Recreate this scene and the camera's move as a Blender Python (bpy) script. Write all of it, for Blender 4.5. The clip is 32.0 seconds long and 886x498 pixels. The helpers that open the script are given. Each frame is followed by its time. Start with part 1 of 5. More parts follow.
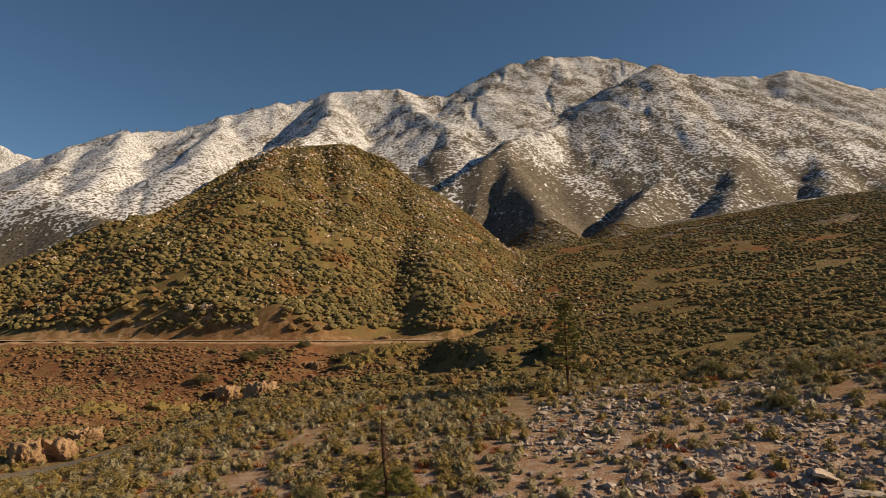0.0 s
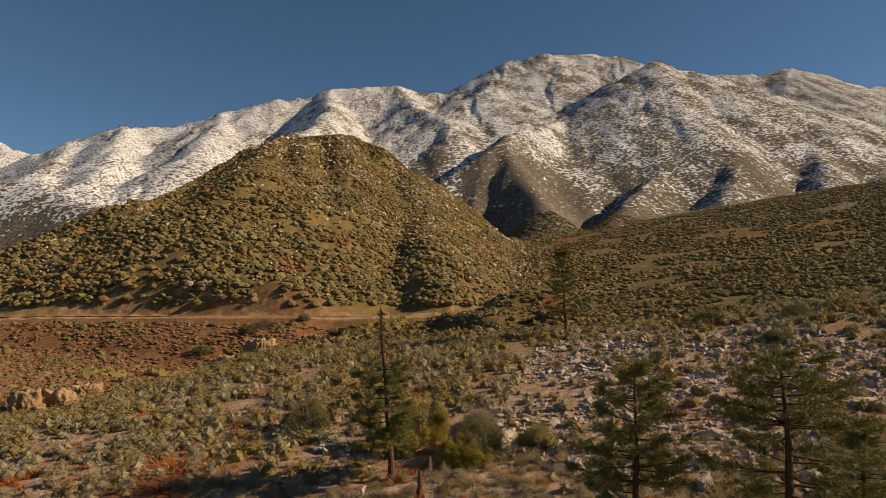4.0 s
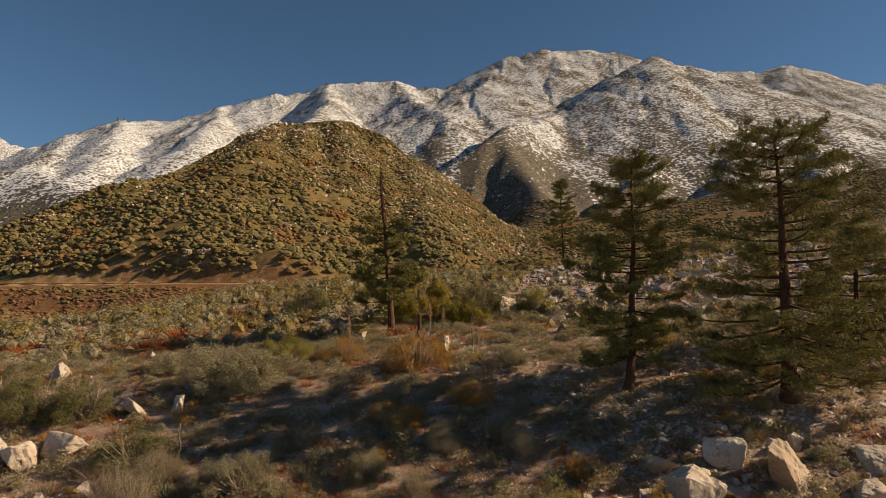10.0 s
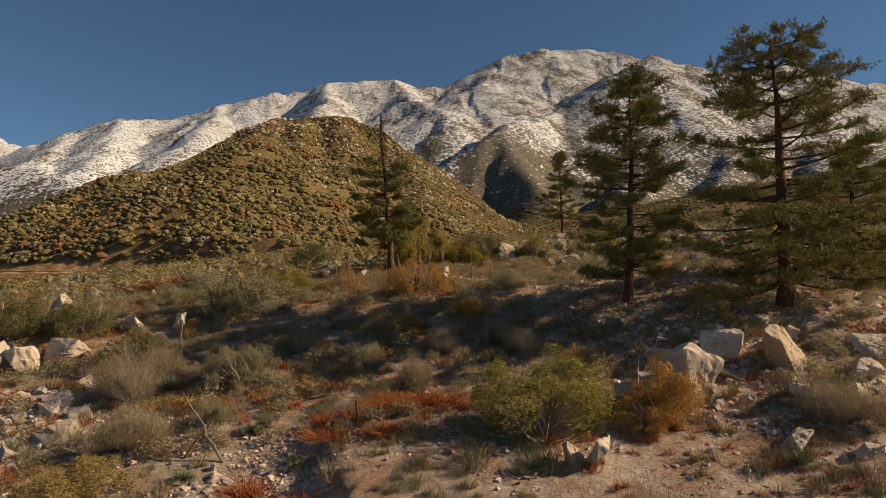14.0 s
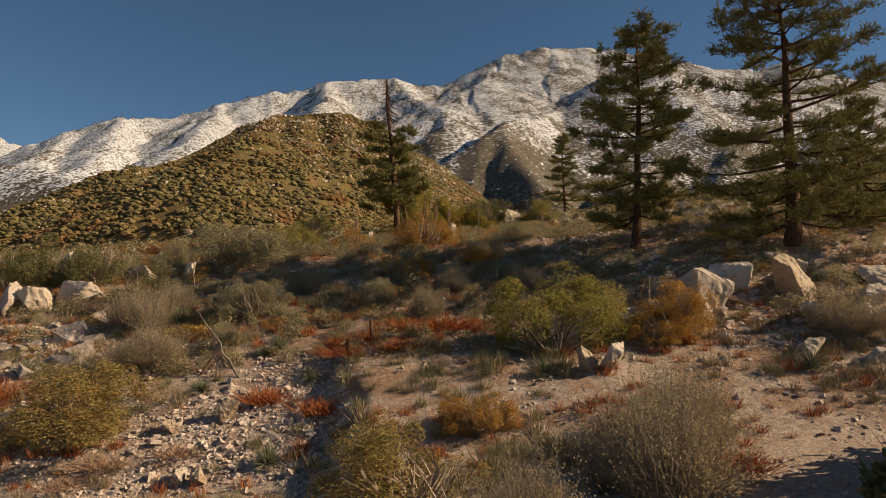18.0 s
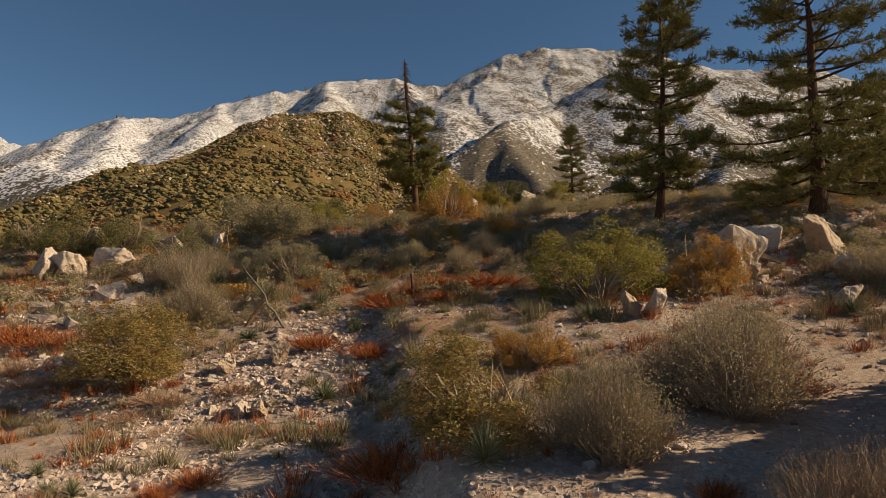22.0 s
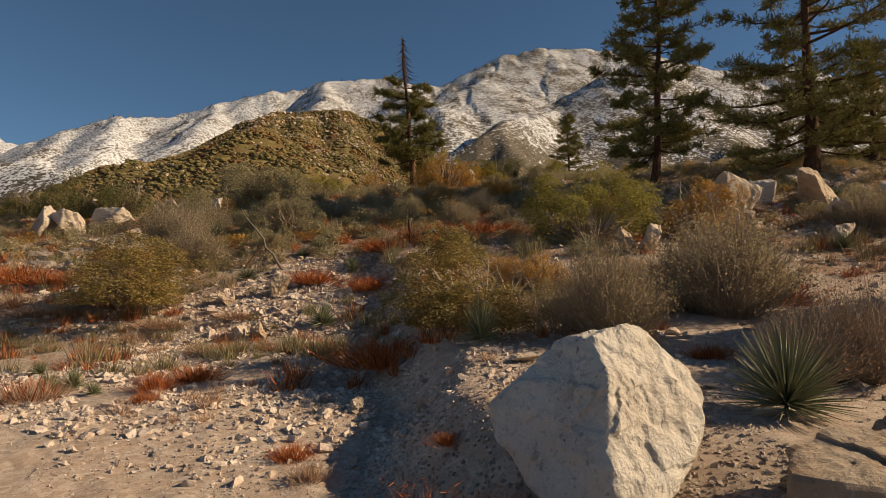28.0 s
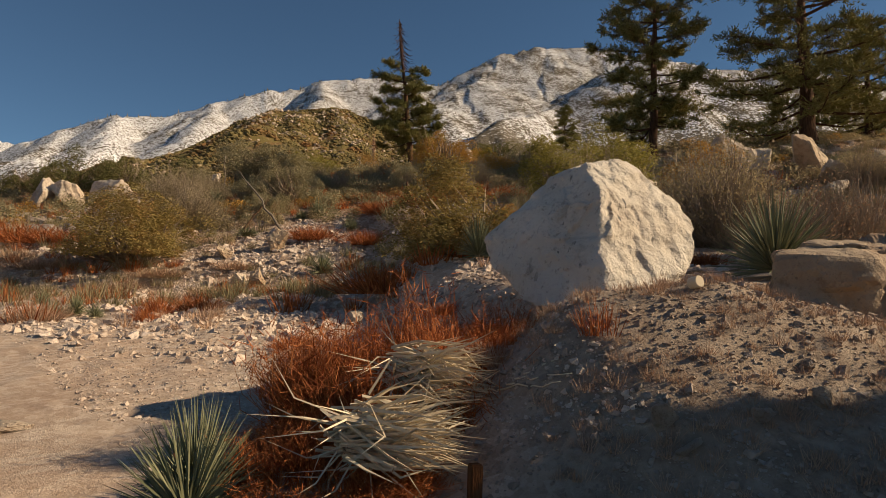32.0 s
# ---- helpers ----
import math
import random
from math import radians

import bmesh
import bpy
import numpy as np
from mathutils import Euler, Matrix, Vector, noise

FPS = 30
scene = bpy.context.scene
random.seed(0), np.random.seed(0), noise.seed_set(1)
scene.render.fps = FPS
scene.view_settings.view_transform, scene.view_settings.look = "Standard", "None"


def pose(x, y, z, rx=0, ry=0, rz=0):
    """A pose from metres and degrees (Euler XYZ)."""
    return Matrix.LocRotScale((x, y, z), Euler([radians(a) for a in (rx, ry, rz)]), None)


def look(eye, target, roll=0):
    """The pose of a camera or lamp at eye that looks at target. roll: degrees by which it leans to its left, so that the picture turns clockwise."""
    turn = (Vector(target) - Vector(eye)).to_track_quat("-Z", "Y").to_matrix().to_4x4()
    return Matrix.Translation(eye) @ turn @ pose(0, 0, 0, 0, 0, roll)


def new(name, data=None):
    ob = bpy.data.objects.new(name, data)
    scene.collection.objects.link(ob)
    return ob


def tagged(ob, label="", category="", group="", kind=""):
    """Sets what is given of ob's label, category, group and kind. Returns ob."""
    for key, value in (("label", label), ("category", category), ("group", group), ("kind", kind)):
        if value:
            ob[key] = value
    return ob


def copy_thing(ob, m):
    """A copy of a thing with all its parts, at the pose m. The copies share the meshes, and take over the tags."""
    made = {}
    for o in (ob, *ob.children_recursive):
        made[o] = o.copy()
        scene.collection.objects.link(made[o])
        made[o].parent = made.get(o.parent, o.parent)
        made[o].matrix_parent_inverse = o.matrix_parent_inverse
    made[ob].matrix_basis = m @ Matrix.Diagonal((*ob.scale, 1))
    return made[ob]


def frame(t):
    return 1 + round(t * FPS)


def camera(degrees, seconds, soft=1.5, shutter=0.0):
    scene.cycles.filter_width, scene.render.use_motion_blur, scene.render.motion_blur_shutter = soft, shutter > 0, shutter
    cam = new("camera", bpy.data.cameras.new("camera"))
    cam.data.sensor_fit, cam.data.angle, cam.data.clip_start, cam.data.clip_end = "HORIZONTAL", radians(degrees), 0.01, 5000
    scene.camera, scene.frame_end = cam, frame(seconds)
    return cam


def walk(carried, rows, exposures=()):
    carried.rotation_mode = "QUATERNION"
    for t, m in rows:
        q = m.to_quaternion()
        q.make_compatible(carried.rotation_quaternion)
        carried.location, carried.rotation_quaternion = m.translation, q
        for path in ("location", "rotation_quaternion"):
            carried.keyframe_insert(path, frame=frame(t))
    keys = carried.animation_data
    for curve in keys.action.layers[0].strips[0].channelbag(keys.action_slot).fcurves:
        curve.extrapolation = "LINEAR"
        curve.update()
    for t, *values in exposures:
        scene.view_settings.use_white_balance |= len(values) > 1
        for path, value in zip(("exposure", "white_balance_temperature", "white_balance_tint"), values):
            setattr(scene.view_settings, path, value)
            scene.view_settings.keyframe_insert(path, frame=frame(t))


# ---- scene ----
# ---- camera: a slow, nearly vertical descent ----
PATH = [
    (0, 0.846, -0.265, 36.65, 94.411, 0.059, 0.37),
    (0.5, 0.852, -0.271, 35.496, 94.422, 0.051, 0.36),
    (1, 0.849, -0.277, 34.334, 94.417, 0.06, 0.348),
    (1.5, 0.844, -0.282, 33.169, 94.413, 0.062, 0.339),
    (2, 0.842, -0.286, 32.013, 94.421, 0.039, 0.336),
    (2.5, 0.838, -0.287, 30.887, 94.412, 0.007, 0.314),
    (4.5, 0.933, -0.235, 26.232, 94.38, 0.004, 0.279),
    (5, 0.916, -0.213, 25.069, 94.382, 0.009, 0.269),
    (5.5, 0.907, -0.189, 23.918, 94.36, 0.021, 0.258),
    (6, 0.906, -0.166, 22.768, 94.349, 0.011, 0.218),
    (6.5, 0.897, -0.143, 21.639, 94.334, 0.024, 0.215),
    (7, 0.882, -0.121, 20.55, 94.326, 0.024, 0.218),
    (7.5, 0.874, -0.097, 19.521, 94.326, 0.03, 0.212),
    (8, 0.874, -0.072, 18.558, 94.294, 0.025, 0.186),
    (8.5, 0.871, -0.045, 17.642, 94.307, 0.012, 0.169),
    (9, 0.861, -0.017, 16.765, 94.291, 0.027, 0.163),
    (9.5, 0.843, 0.013, 15.944, 94.285, -0.013, 0.144),
    (10, 0.809, 0.042, 15.163, 94.283, -0.071, 0.122),
    (10.5, 0.761, 0.069, 14.404, 94.295, -0.096, 0.105),
    (11, 0.722, 0.091, 13.667, 94.296, -0.117, 0.074),
    (11.5, 0.7, 0.107, 12.984, 94.289, -0.099, 0.051),
    (12, 0.695, 0.119, 12.344, 94.309, -0.082, 0.038),
    (12.5, 0.699, 0.127, 11.729, 94.327, -0.065, 0.031),
    (13, 0.717, 0.128, 11.153, 94.336, -0.059, 0.036),
    (13.5, 0.738, 0.126, 10.611, 94.339, -0.049, 0.021),
    (14, 0.753, 0.124, 10.101, 94.325, -0.051, 0.01),
    (14.5, 0.769, 0.121, 9.625, 94.34, -0.038, 0.012),
    (16.5, 0.829, 0.136, 7.981, 94.341, -0.025, -0.004),
    (17, 0.722, 0.142, 7.623, 94.329, -0.036, -0.092),
    (17.5, 0.491, 0.145, 7.297, 94.302, 0.026, -0.02),
    (18, 0.238, 0.145, 6.985, 94.28, 0.047, 0.025),
    (18.5, -0.043, 0.143, 6.695, 94.274, 0.053, -0.023),
    (19, -0.474, 0.133, 6.423, 94.264, 0.064, -0.023),
    (19.5, -1.008, 0.11, 6.157, 94.272, 0.106, 0.15),
    (20, -1.255, 0.073, 5.911, 94.284, 0.091, 0.104),
    (20.5, -1.338, 0.026, 5.688, 94.29, 0.036, -0.006),
    (21, -1.362, -0.032, 5.497, 94.306, 0.008, -0.001),
    (21.5, -1.377, -0.092, 5.289, 94.321, 0.018, 0.018),
    (22, -1.373, -0.138, 5.127, 94.332, 0.011, 0.008),
    (22.5, -1.374, -0.164, 4.962, 94.326, -0.012, -0.008),
    (23, -1.374, -0.177, 4.782, 94.347, 0.009, -0.018),
    (23.5, -1.374, -0.183, 4.599, 94.355, 0.013, -0.025),
    (24, -1.384, -0.186, 4.411, 94.371, -0.005, -0.054),
    (24.5, -1.395, -0.187, 4.225, 94.369, -0.008, -0.107),
    (25, -1.392, -0.187, 4.034, 94.374, -0.028, -0.129),
    (25.5, -1.392, -0.187, 3.845, 94.377, -0.01, -0.131),
    (27.5, -1.376, -0.186, 3.074, 94.383, -0.002, -0.202),
    (28, -1.365, -0.189, 2.887, 94.388, -0.019, -0.227),
    (28.5, -1.358, -0.193, 2.702, 94.368, -0.022, -0.239),
    (29, -1.359, -0.199, 2.51, 94.365, 0.007, -0.271),
    (29.5, -1.363, -0.206, 2.319, 94.352, 0.001, -0.3),
    (30, -1.364, -0.214, 2.126, 94.366, -0.004, -0.318),
    (30.5, -1.362, -0.222, 1.932, 94.372, 0.022, -0.34),
    (31, -1.366, -0.23, 1.732, 94.361, 0.037, -0.376),
    (31.5, -1.368, -0.239, 1.542, 94.368, 0.057, -0.391),
    (32, -1.365, -0.247, 1.35, 94.359, 0.068, -0.426),
]
cam = camera(70.0, 32.0, 0.6)
walk(cam, [(r[0], pose(*r[1:])) for r in PATH], [(0, 0.37), (32, 0.37)])

# ---- light: low winter sun from the side, deep blue sky ----
SUN_AZ, SUN_EL = 91.0, 29.0     # degrees clockwise from straight ahead (+Y), and above the horizon
world = bpy.data.worlds.new("sky")
scene.world = world
world.use_nodes = True
wn = world.node_tree
sky = wn.nodes.new("ShaderNodeTexSky")
sky.sky_type = "NISHITA"
sky.sun_disc = False
sky.sun_elevation = radians(SUN_EL)
sky.sun_rotation = radians(SUN_AZ)
sky.altitude = 1600
sky.air_density = 0.9
sky.dust_density = 0.1
sky.ozone_density = 2.2
wn.nodes["Background"].inputs["Strength"].default_value = 0.049
tint = wn.nodes.new("ShaderNodeVectorMath")
tint.operation = "MULTIPLY"
tint.inputs[1].default_value = (0.90, 1.06, 1.06)
wn.links.new(sky.outputs[0], tint.inputs[0])
wn.links.new(tint.outputs[0], wn.nodes["Background"].inputs["Color"])
sun_data = bpy.data.lights.new("sun", "SUN")
sun_data.energy, sun_data.angle, sun_data.color = 5.0, radians(0.53), (1.0, 0.785, 0.515)
sun = new("sun", sun_data)
_a, _e = radians(SUN_AZ), radians(SUN_EL)
sun.matrix_world = look((0, 0, 60), (-math.sin(_a) * math.cos(_e), -math.cos(_a) * math.cos(_e), 60 - math.sin(_e)))
scene.view_settings.exposure = 0.0

# ---- node helpers ----


class Mat:
    """A procedural material: nodes are added with n() and joined by passing sockets as inputs."""

    def __init__(self, name, rough=0.9, spec=0.3):
        self.m = bpy.data.materials.new(name)
        self.m.use_nodes = True
        self.t = self.m.node_tree
        self.b = self.t.nodes["Principled BSDF"]
        self.b.inputs["Roughness"].default_value = rough
        self.b.inputs["Specular IOR Level"].default_value = spec
        self._pos = None

    def n(self, kind, out=0, props=None, **ins):
        node = self.t.nodes.new("ShaderNode" + kind)
        for k, v in (props or {}).items():
            setattr(node, k, v)
        for k, v in ins.items():
            key = int(k[1:]) if k[0] == "i" and k[1:].isdigit() else k.replace("_", " ")
            s = node.inputs[key]
            if isinstance(v, bpy.types.NodeSocket):
                self.t.links.new(v, s)
            else:
                s.default_value = v
        return node.outputs[out]

    def pos(self):
        if self._pos is None:
            self._pos = self.n("NewGeometry", 0)
        return self._pos

    def obj(self):
        return self.n("TexCoord", 3)

    def noise(self, scale, detail=4.0, rough=0.55, vec=None, out=0):
        return self.n("TexNoise", out, Vector=vec or self.pos(), Scale=scale, Detail=detail, Roughness=rough)

    def voro(self, scale, out=0, vec=None, feature="F1"):
        return self.n("TexVoronoi", out, {"feature": feature}, Vector=vec or self.pos(), Scale=scale)

    def ramp(self, fac, *stops):
        node = self.t.nodes.new("ShaderNodeValToRGB")
        el = node.color_ramp.elements
        while len(el) < len(stops):
            el.new(0.5)
        for e, (p, c) in zip(el, stops):
            e.position = p
            e.color = (*c, 1) if isinstance(c, tuple) else (c, c, c, 1)
        self.t.links.new(fac, node.inputs[0])
        return node.outputs[0]

    def mix(self, fac, a, b, how="MIX"):
        node = self.t.nodes.new("ShaderNodeMix")
        node.data_type, node.blend_type = "RGBA", how
        for s, v in ((node.inputs[0], fac), (node.inputs[6], a), (node.inputs[7], b)):
            if isinstance(v, bpy.types.NodeSocket):
                self.t.links.new(v, s)
            else:
                s.default_value = (*v, 1) if isinstance(v, tuple) else v
        return node.outputs[2]

    def math(self, op, a, b=0.0, c=0.0, clamp=False):
        return self.n("Math", 0, {"operation": op, "use_clamp": clamp}, i0=a, i1=b, i2=c)

    def range(self, v, a, b, c=0.0, d=1.0):
        return self.n("MapRange", 0, {"clamp": True}, i0=v, i1=a, i2=b, i3=c, i4=d)

    def bump(self, height, strength=0.5, dist=0.1, normal=None):
        ins = dict(Height=height, Strength=strength, Distance=dist)
        if normal is not None:
            ins["Normal"] = normal
        return self.n("Bump", 0, **ins)

    def done(self, color=None, normal=None, rough=None):
        for key, v in (("Base Color", color), ("Normal", normal), ("Roughness", rough)):
            if isinstance(v, bpy.types.NodeSocket):
                self.t.links.new(v, self.b.inputs[key])
            elif v is not None:
                self.b.inputs[key].default_value = (*v, 1) if isinstance(v, tuple) else v
        return self.m

# ---- terrain: heights ----


def _hash(i, j, seed):
    h = np.sin(i * 127.1 + j * 311.7 + seed * 74.7) * 43758.5453
    return h - np.floor(h)


def vnoise(x, y, seed=0):
    i, j = np.floor(x), np.floor(y)
    u, v = x - i, y - j
    u, v = u * u * u * (u * (u * 6 - 15) + 10), v * v * v * (v * (v * 6 - 15) + 10)
    a, b = _hash(i, j, seed), _hash(i + 1, j, seed)
    c, d = _hash(i, j + 1, seed), _hash(i + 1, j + 1, seed)
    return (a + (b - a) * u) * (1 - v) + (c + (d - c) * u) * v - 0.5


def fbm(x, y, octaves=4, seed=0, gain=0.5):
    s, amp = 0.0, 1.0
    for k in range(octaves):
        s = s + amp * vnoise(x * 2 ** k, y * 2 ** k, seed + k)
        amp *= gain
    return s


def step(a, b, v):
    t = np.clip((v - a) / (b - a), 0, 1)
    return t * t * (3 - 2 * t)


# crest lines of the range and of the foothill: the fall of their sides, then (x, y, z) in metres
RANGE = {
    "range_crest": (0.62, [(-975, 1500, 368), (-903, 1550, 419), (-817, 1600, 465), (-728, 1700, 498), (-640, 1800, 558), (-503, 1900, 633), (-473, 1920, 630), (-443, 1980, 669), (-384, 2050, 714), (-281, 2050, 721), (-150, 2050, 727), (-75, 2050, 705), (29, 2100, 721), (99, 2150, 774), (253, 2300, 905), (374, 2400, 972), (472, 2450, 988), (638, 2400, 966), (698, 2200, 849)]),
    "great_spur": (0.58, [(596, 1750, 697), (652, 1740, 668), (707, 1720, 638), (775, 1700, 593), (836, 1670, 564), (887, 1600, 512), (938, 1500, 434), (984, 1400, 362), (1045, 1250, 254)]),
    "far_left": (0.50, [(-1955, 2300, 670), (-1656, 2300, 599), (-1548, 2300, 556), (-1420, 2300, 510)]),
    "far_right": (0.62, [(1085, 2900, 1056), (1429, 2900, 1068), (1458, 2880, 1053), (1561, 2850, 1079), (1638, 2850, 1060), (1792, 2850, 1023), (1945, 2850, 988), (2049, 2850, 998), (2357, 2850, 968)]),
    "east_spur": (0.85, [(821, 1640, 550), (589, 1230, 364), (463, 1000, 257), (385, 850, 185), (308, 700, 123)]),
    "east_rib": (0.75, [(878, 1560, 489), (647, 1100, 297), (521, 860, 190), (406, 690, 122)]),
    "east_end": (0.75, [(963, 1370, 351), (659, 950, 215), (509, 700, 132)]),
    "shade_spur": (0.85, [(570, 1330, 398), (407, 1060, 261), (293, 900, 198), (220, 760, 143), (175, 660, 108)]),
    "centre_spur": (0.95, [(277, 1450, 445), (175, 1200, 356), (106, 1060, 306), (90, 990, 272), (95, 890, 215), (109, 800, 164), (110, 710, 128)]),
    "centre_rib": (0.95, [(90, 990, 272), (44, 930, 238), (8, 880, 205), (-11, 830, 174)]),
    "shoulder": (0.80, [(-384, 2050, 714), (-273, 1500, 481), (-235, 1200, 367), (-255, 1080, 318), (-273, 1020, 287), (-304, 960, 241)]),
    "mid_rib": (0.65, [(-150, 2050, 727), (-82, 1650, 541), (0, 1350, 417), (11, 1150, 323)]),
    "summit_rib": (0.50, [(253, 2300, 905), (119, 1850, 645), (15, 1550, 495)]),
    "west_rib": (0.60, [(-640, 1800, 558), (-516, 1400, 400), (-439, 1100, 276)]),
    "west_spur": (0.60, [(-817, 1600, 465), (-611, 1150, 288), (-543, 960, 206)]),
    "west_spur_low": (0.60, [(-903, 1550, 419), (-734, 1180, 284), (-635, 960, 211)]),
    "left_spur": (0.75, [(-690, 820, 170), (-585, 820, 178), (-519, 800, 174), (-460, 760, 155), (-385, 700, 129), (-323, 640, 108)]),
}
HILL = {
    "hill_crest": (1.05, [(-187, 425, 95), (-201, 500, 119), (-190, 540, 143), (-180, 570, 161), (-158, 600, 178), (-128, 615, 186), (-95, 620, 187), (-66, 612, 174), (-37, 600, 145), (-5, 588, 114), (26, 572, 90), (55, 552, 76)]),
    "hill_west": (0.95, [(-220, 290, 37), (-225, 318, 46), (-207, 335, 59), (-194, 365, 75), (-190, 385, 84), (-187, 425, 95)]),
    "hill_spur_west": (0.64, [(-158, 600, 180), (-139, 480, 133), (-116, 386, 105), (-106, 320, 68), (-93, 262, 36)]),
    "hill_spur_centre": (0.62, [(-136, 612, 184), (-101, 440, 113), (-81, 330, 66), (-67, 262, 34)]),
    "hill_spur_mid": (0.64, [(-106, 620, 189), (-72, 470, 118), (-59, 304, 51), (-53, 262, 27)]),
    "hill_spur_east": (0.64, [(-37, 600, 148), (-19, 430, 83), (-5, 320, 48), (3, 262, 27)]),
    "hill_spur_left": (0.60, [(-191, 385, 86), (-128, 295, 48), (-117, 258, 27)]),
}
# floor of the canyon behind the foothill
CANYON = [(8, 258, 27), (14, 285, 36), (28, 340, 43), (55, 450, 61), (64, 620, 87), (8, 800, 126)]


def crest(x, y, line, slope, soft):
    best = np.full(np.shape(x), -1e4)
    for (ax, ay, az), (bx, by, bz) in zip(line, line[1:]):
        ux, uy = bx - ax, by - ay
        t = np.clip(((x - ax) * ux + (y - ay) * uy) / (ux * ux + uy * uy), 0, 1)
        d = np.hypot(x - ax - t * ux, y - ay - t * uy)
        k = soft
        best = np.maximum(best, az + (bz - az) * t - slope * (np.sqrt(d * d + k * k) - k))
    return best


def smax(a, b, k):
    h = np.clip(0.5 + 0.5 * (a - b) / k, 0, 1)
    return b + (a - b) * h + k * h * (1 - h)


FALL = np.array([(-400, -30), (-60, -5), (0, 0.05), (5, 0.3), (8, 0.55), (12, 1.0), (18, 1.7), (22, 3.5), (27, 5.2), (34, 7.6), (42, 10.1), (52, 11.9), (65, 13.4), (75, 14.9), (100, 18.0), (115, 18.8), (160, 19.5), (240, 21.5), (330, 27), (600, 70), (1500, 150), (6000, 200)], float)


def height(x, y):
    """Height of the land at x, y (arrays)."""
    x, y = np.asarray(x, float), np.asarray(y, float)
    r = np.hypot(x, y)
    z = np.interp(y, FALL[:, 0], FALL[:, 1])
    side = np.clip((y - 4) / 40, 0, 1)
    z = z + 0.075 * side * np.clip(x, -60, 45) + 0.17 * side * np.clip(x - 45, 0, 400) * step(40, 110, y)
    # wash below the hill track, on the west side
    z = z - 8.5 * step(-30, -75, x) * step(70, 115, y) * step(238, 214, y)
    z = z - 5.0 * step(5, -40, x) * step(150, 200, y) * step(240, 222, y) * step(-110, -60, x)
    # raised terrace beside the drive, and the spoil mound at its end
    edge = -0.4 - 0.13 * (y - 3) + 0.25 * np.sin(y * 1.3)
    z = z + 1.05 * step(edge - 1.1, edge + 0.5, x) * step(1.5, 4.3, y) * step(34, 18, y)
    z = z + 0.19 * np.exp(-((x - 0.4) / 1.1) ** 2 - ((y - 3.8) / 0.8) ** 2) - 0.18 * np.exp(-((x - 1.9) / 0.8) ** 2 - ((y - 3.9) / 0.7) ** 2)
    z = z - 0.22 * np.exp(-((x - 0.1) / 1.0) ** 2 - ((y - 5.3) / 0.75) ** 2)
    # stony rise under the firs
    z = z + 1.05 * np.exp(-((x - 20.5) / 7.5) ** 2 - ((y - 34.5) / 5.5) ** 2)
    # red bench at the canyon mouth
    z = z + 5.0 * step(12, 20, x) * step(52, 42, x) * step(226, 236, y) * step(262, 248, y)
    # small relief
    z = z + 0.22 * fbm(x / 15, y / 11, 5, 3, 0.6) * step(14, 50, r) + 0.11 * fbm(x / 2.6, y / 2.0, 4, 5) * step(5, 16, r)
    z = z + 0.05 * fbm(x / 0.5, y / 0.5, 3, 8) * step(0.5, 3, r) * step(60, 20, r)
    z = z + 2.2 * fbm(x / 60, y / 60, 4, 9, 0.42) * step(120, 260, r)
    far = r > 150
    if np.any(far):
        xf, yf, rf = x[far], y[far], r[far]
        wx = xf + 0.012 * rf * fbm(xf / 420, yf / 420, 3, 21, 0.42)
        wy = yf + 0.012 * rf * fbm(xf / 420, yf / 420, 3, 31, 0.42)
        hx, hy = xf + 5 * fbm(xf / 70, yf / 70, 3, 41, 0.45), yf + 5 * fbm(xf / 70, yf / 70, 3, 51, 0.45)
        m = np.full(xf.shape, -1e4)
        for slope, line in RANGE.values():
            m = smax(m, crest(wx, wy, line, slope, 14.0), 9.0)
        gully = np.abs(fbm(wx / 120, wy / 260, 4, 65, 0.5))
        m = m + (0.004 * fbm(xf / 40, yf / 110, 5, 61, 0.55) - 0.009 * np.clip(0.16 - gully, 0, 1) * 4) * np.clip(rf - 300, 0, 1500)
        h = np.full(xf.shape, -1e4)
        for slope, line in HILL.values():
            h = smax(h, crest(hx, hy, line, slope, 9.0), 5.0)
        rill = np.abs(fbm(hx / 26, hy / 75, 3, 67, 0.5))
        h = h + 1.6 * fbm(xf / 20, yf / 20, 4, 71) - 8.0 * np.clip(0.13 - rill, 0, 1) * step(240, 300, yf) * step(540, 420, yf)
        zf = smax(smax(z[far], m, 8.0), h, 2.0)
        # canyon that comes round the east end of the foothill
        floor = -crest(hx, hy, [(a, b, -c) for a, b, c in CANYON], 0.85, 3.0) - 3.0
        zf = np.where(xf < 200, np.minimum(zf, np.maximum(floor, 12.0)), zf)
        # bench of the hill track, and the slope that falls away below it
        ty = 246 + 5 * np.sin(xf / 34)
        below = ty - 3 - yf
        cap = np.where((below > 0) & (xf < 30), 20.0 - 0.30 * below + 0.8 * fbm(xf / 9, yf / 9, 3, 77) + 16.0 * step(-8, 18, xf), 1e4)
        zf = np.where(yf > 150, np.minimum(zf, np.maximum(cap, 8.0)), zf)
        on = step(7.0, 3.0, ty - yf) * step(13.0, 3.0, yf - ty) * step(-230, -200, xf) * step(24, 10, xf)
        zf = zf * (1 - on) + (20.4 + 0.004 * xf) * on
        z[far] = zf
    return z


def height1(x, y):
    return float(height(np.array([x]), np.array([y]))[0])

# ---- materials ----


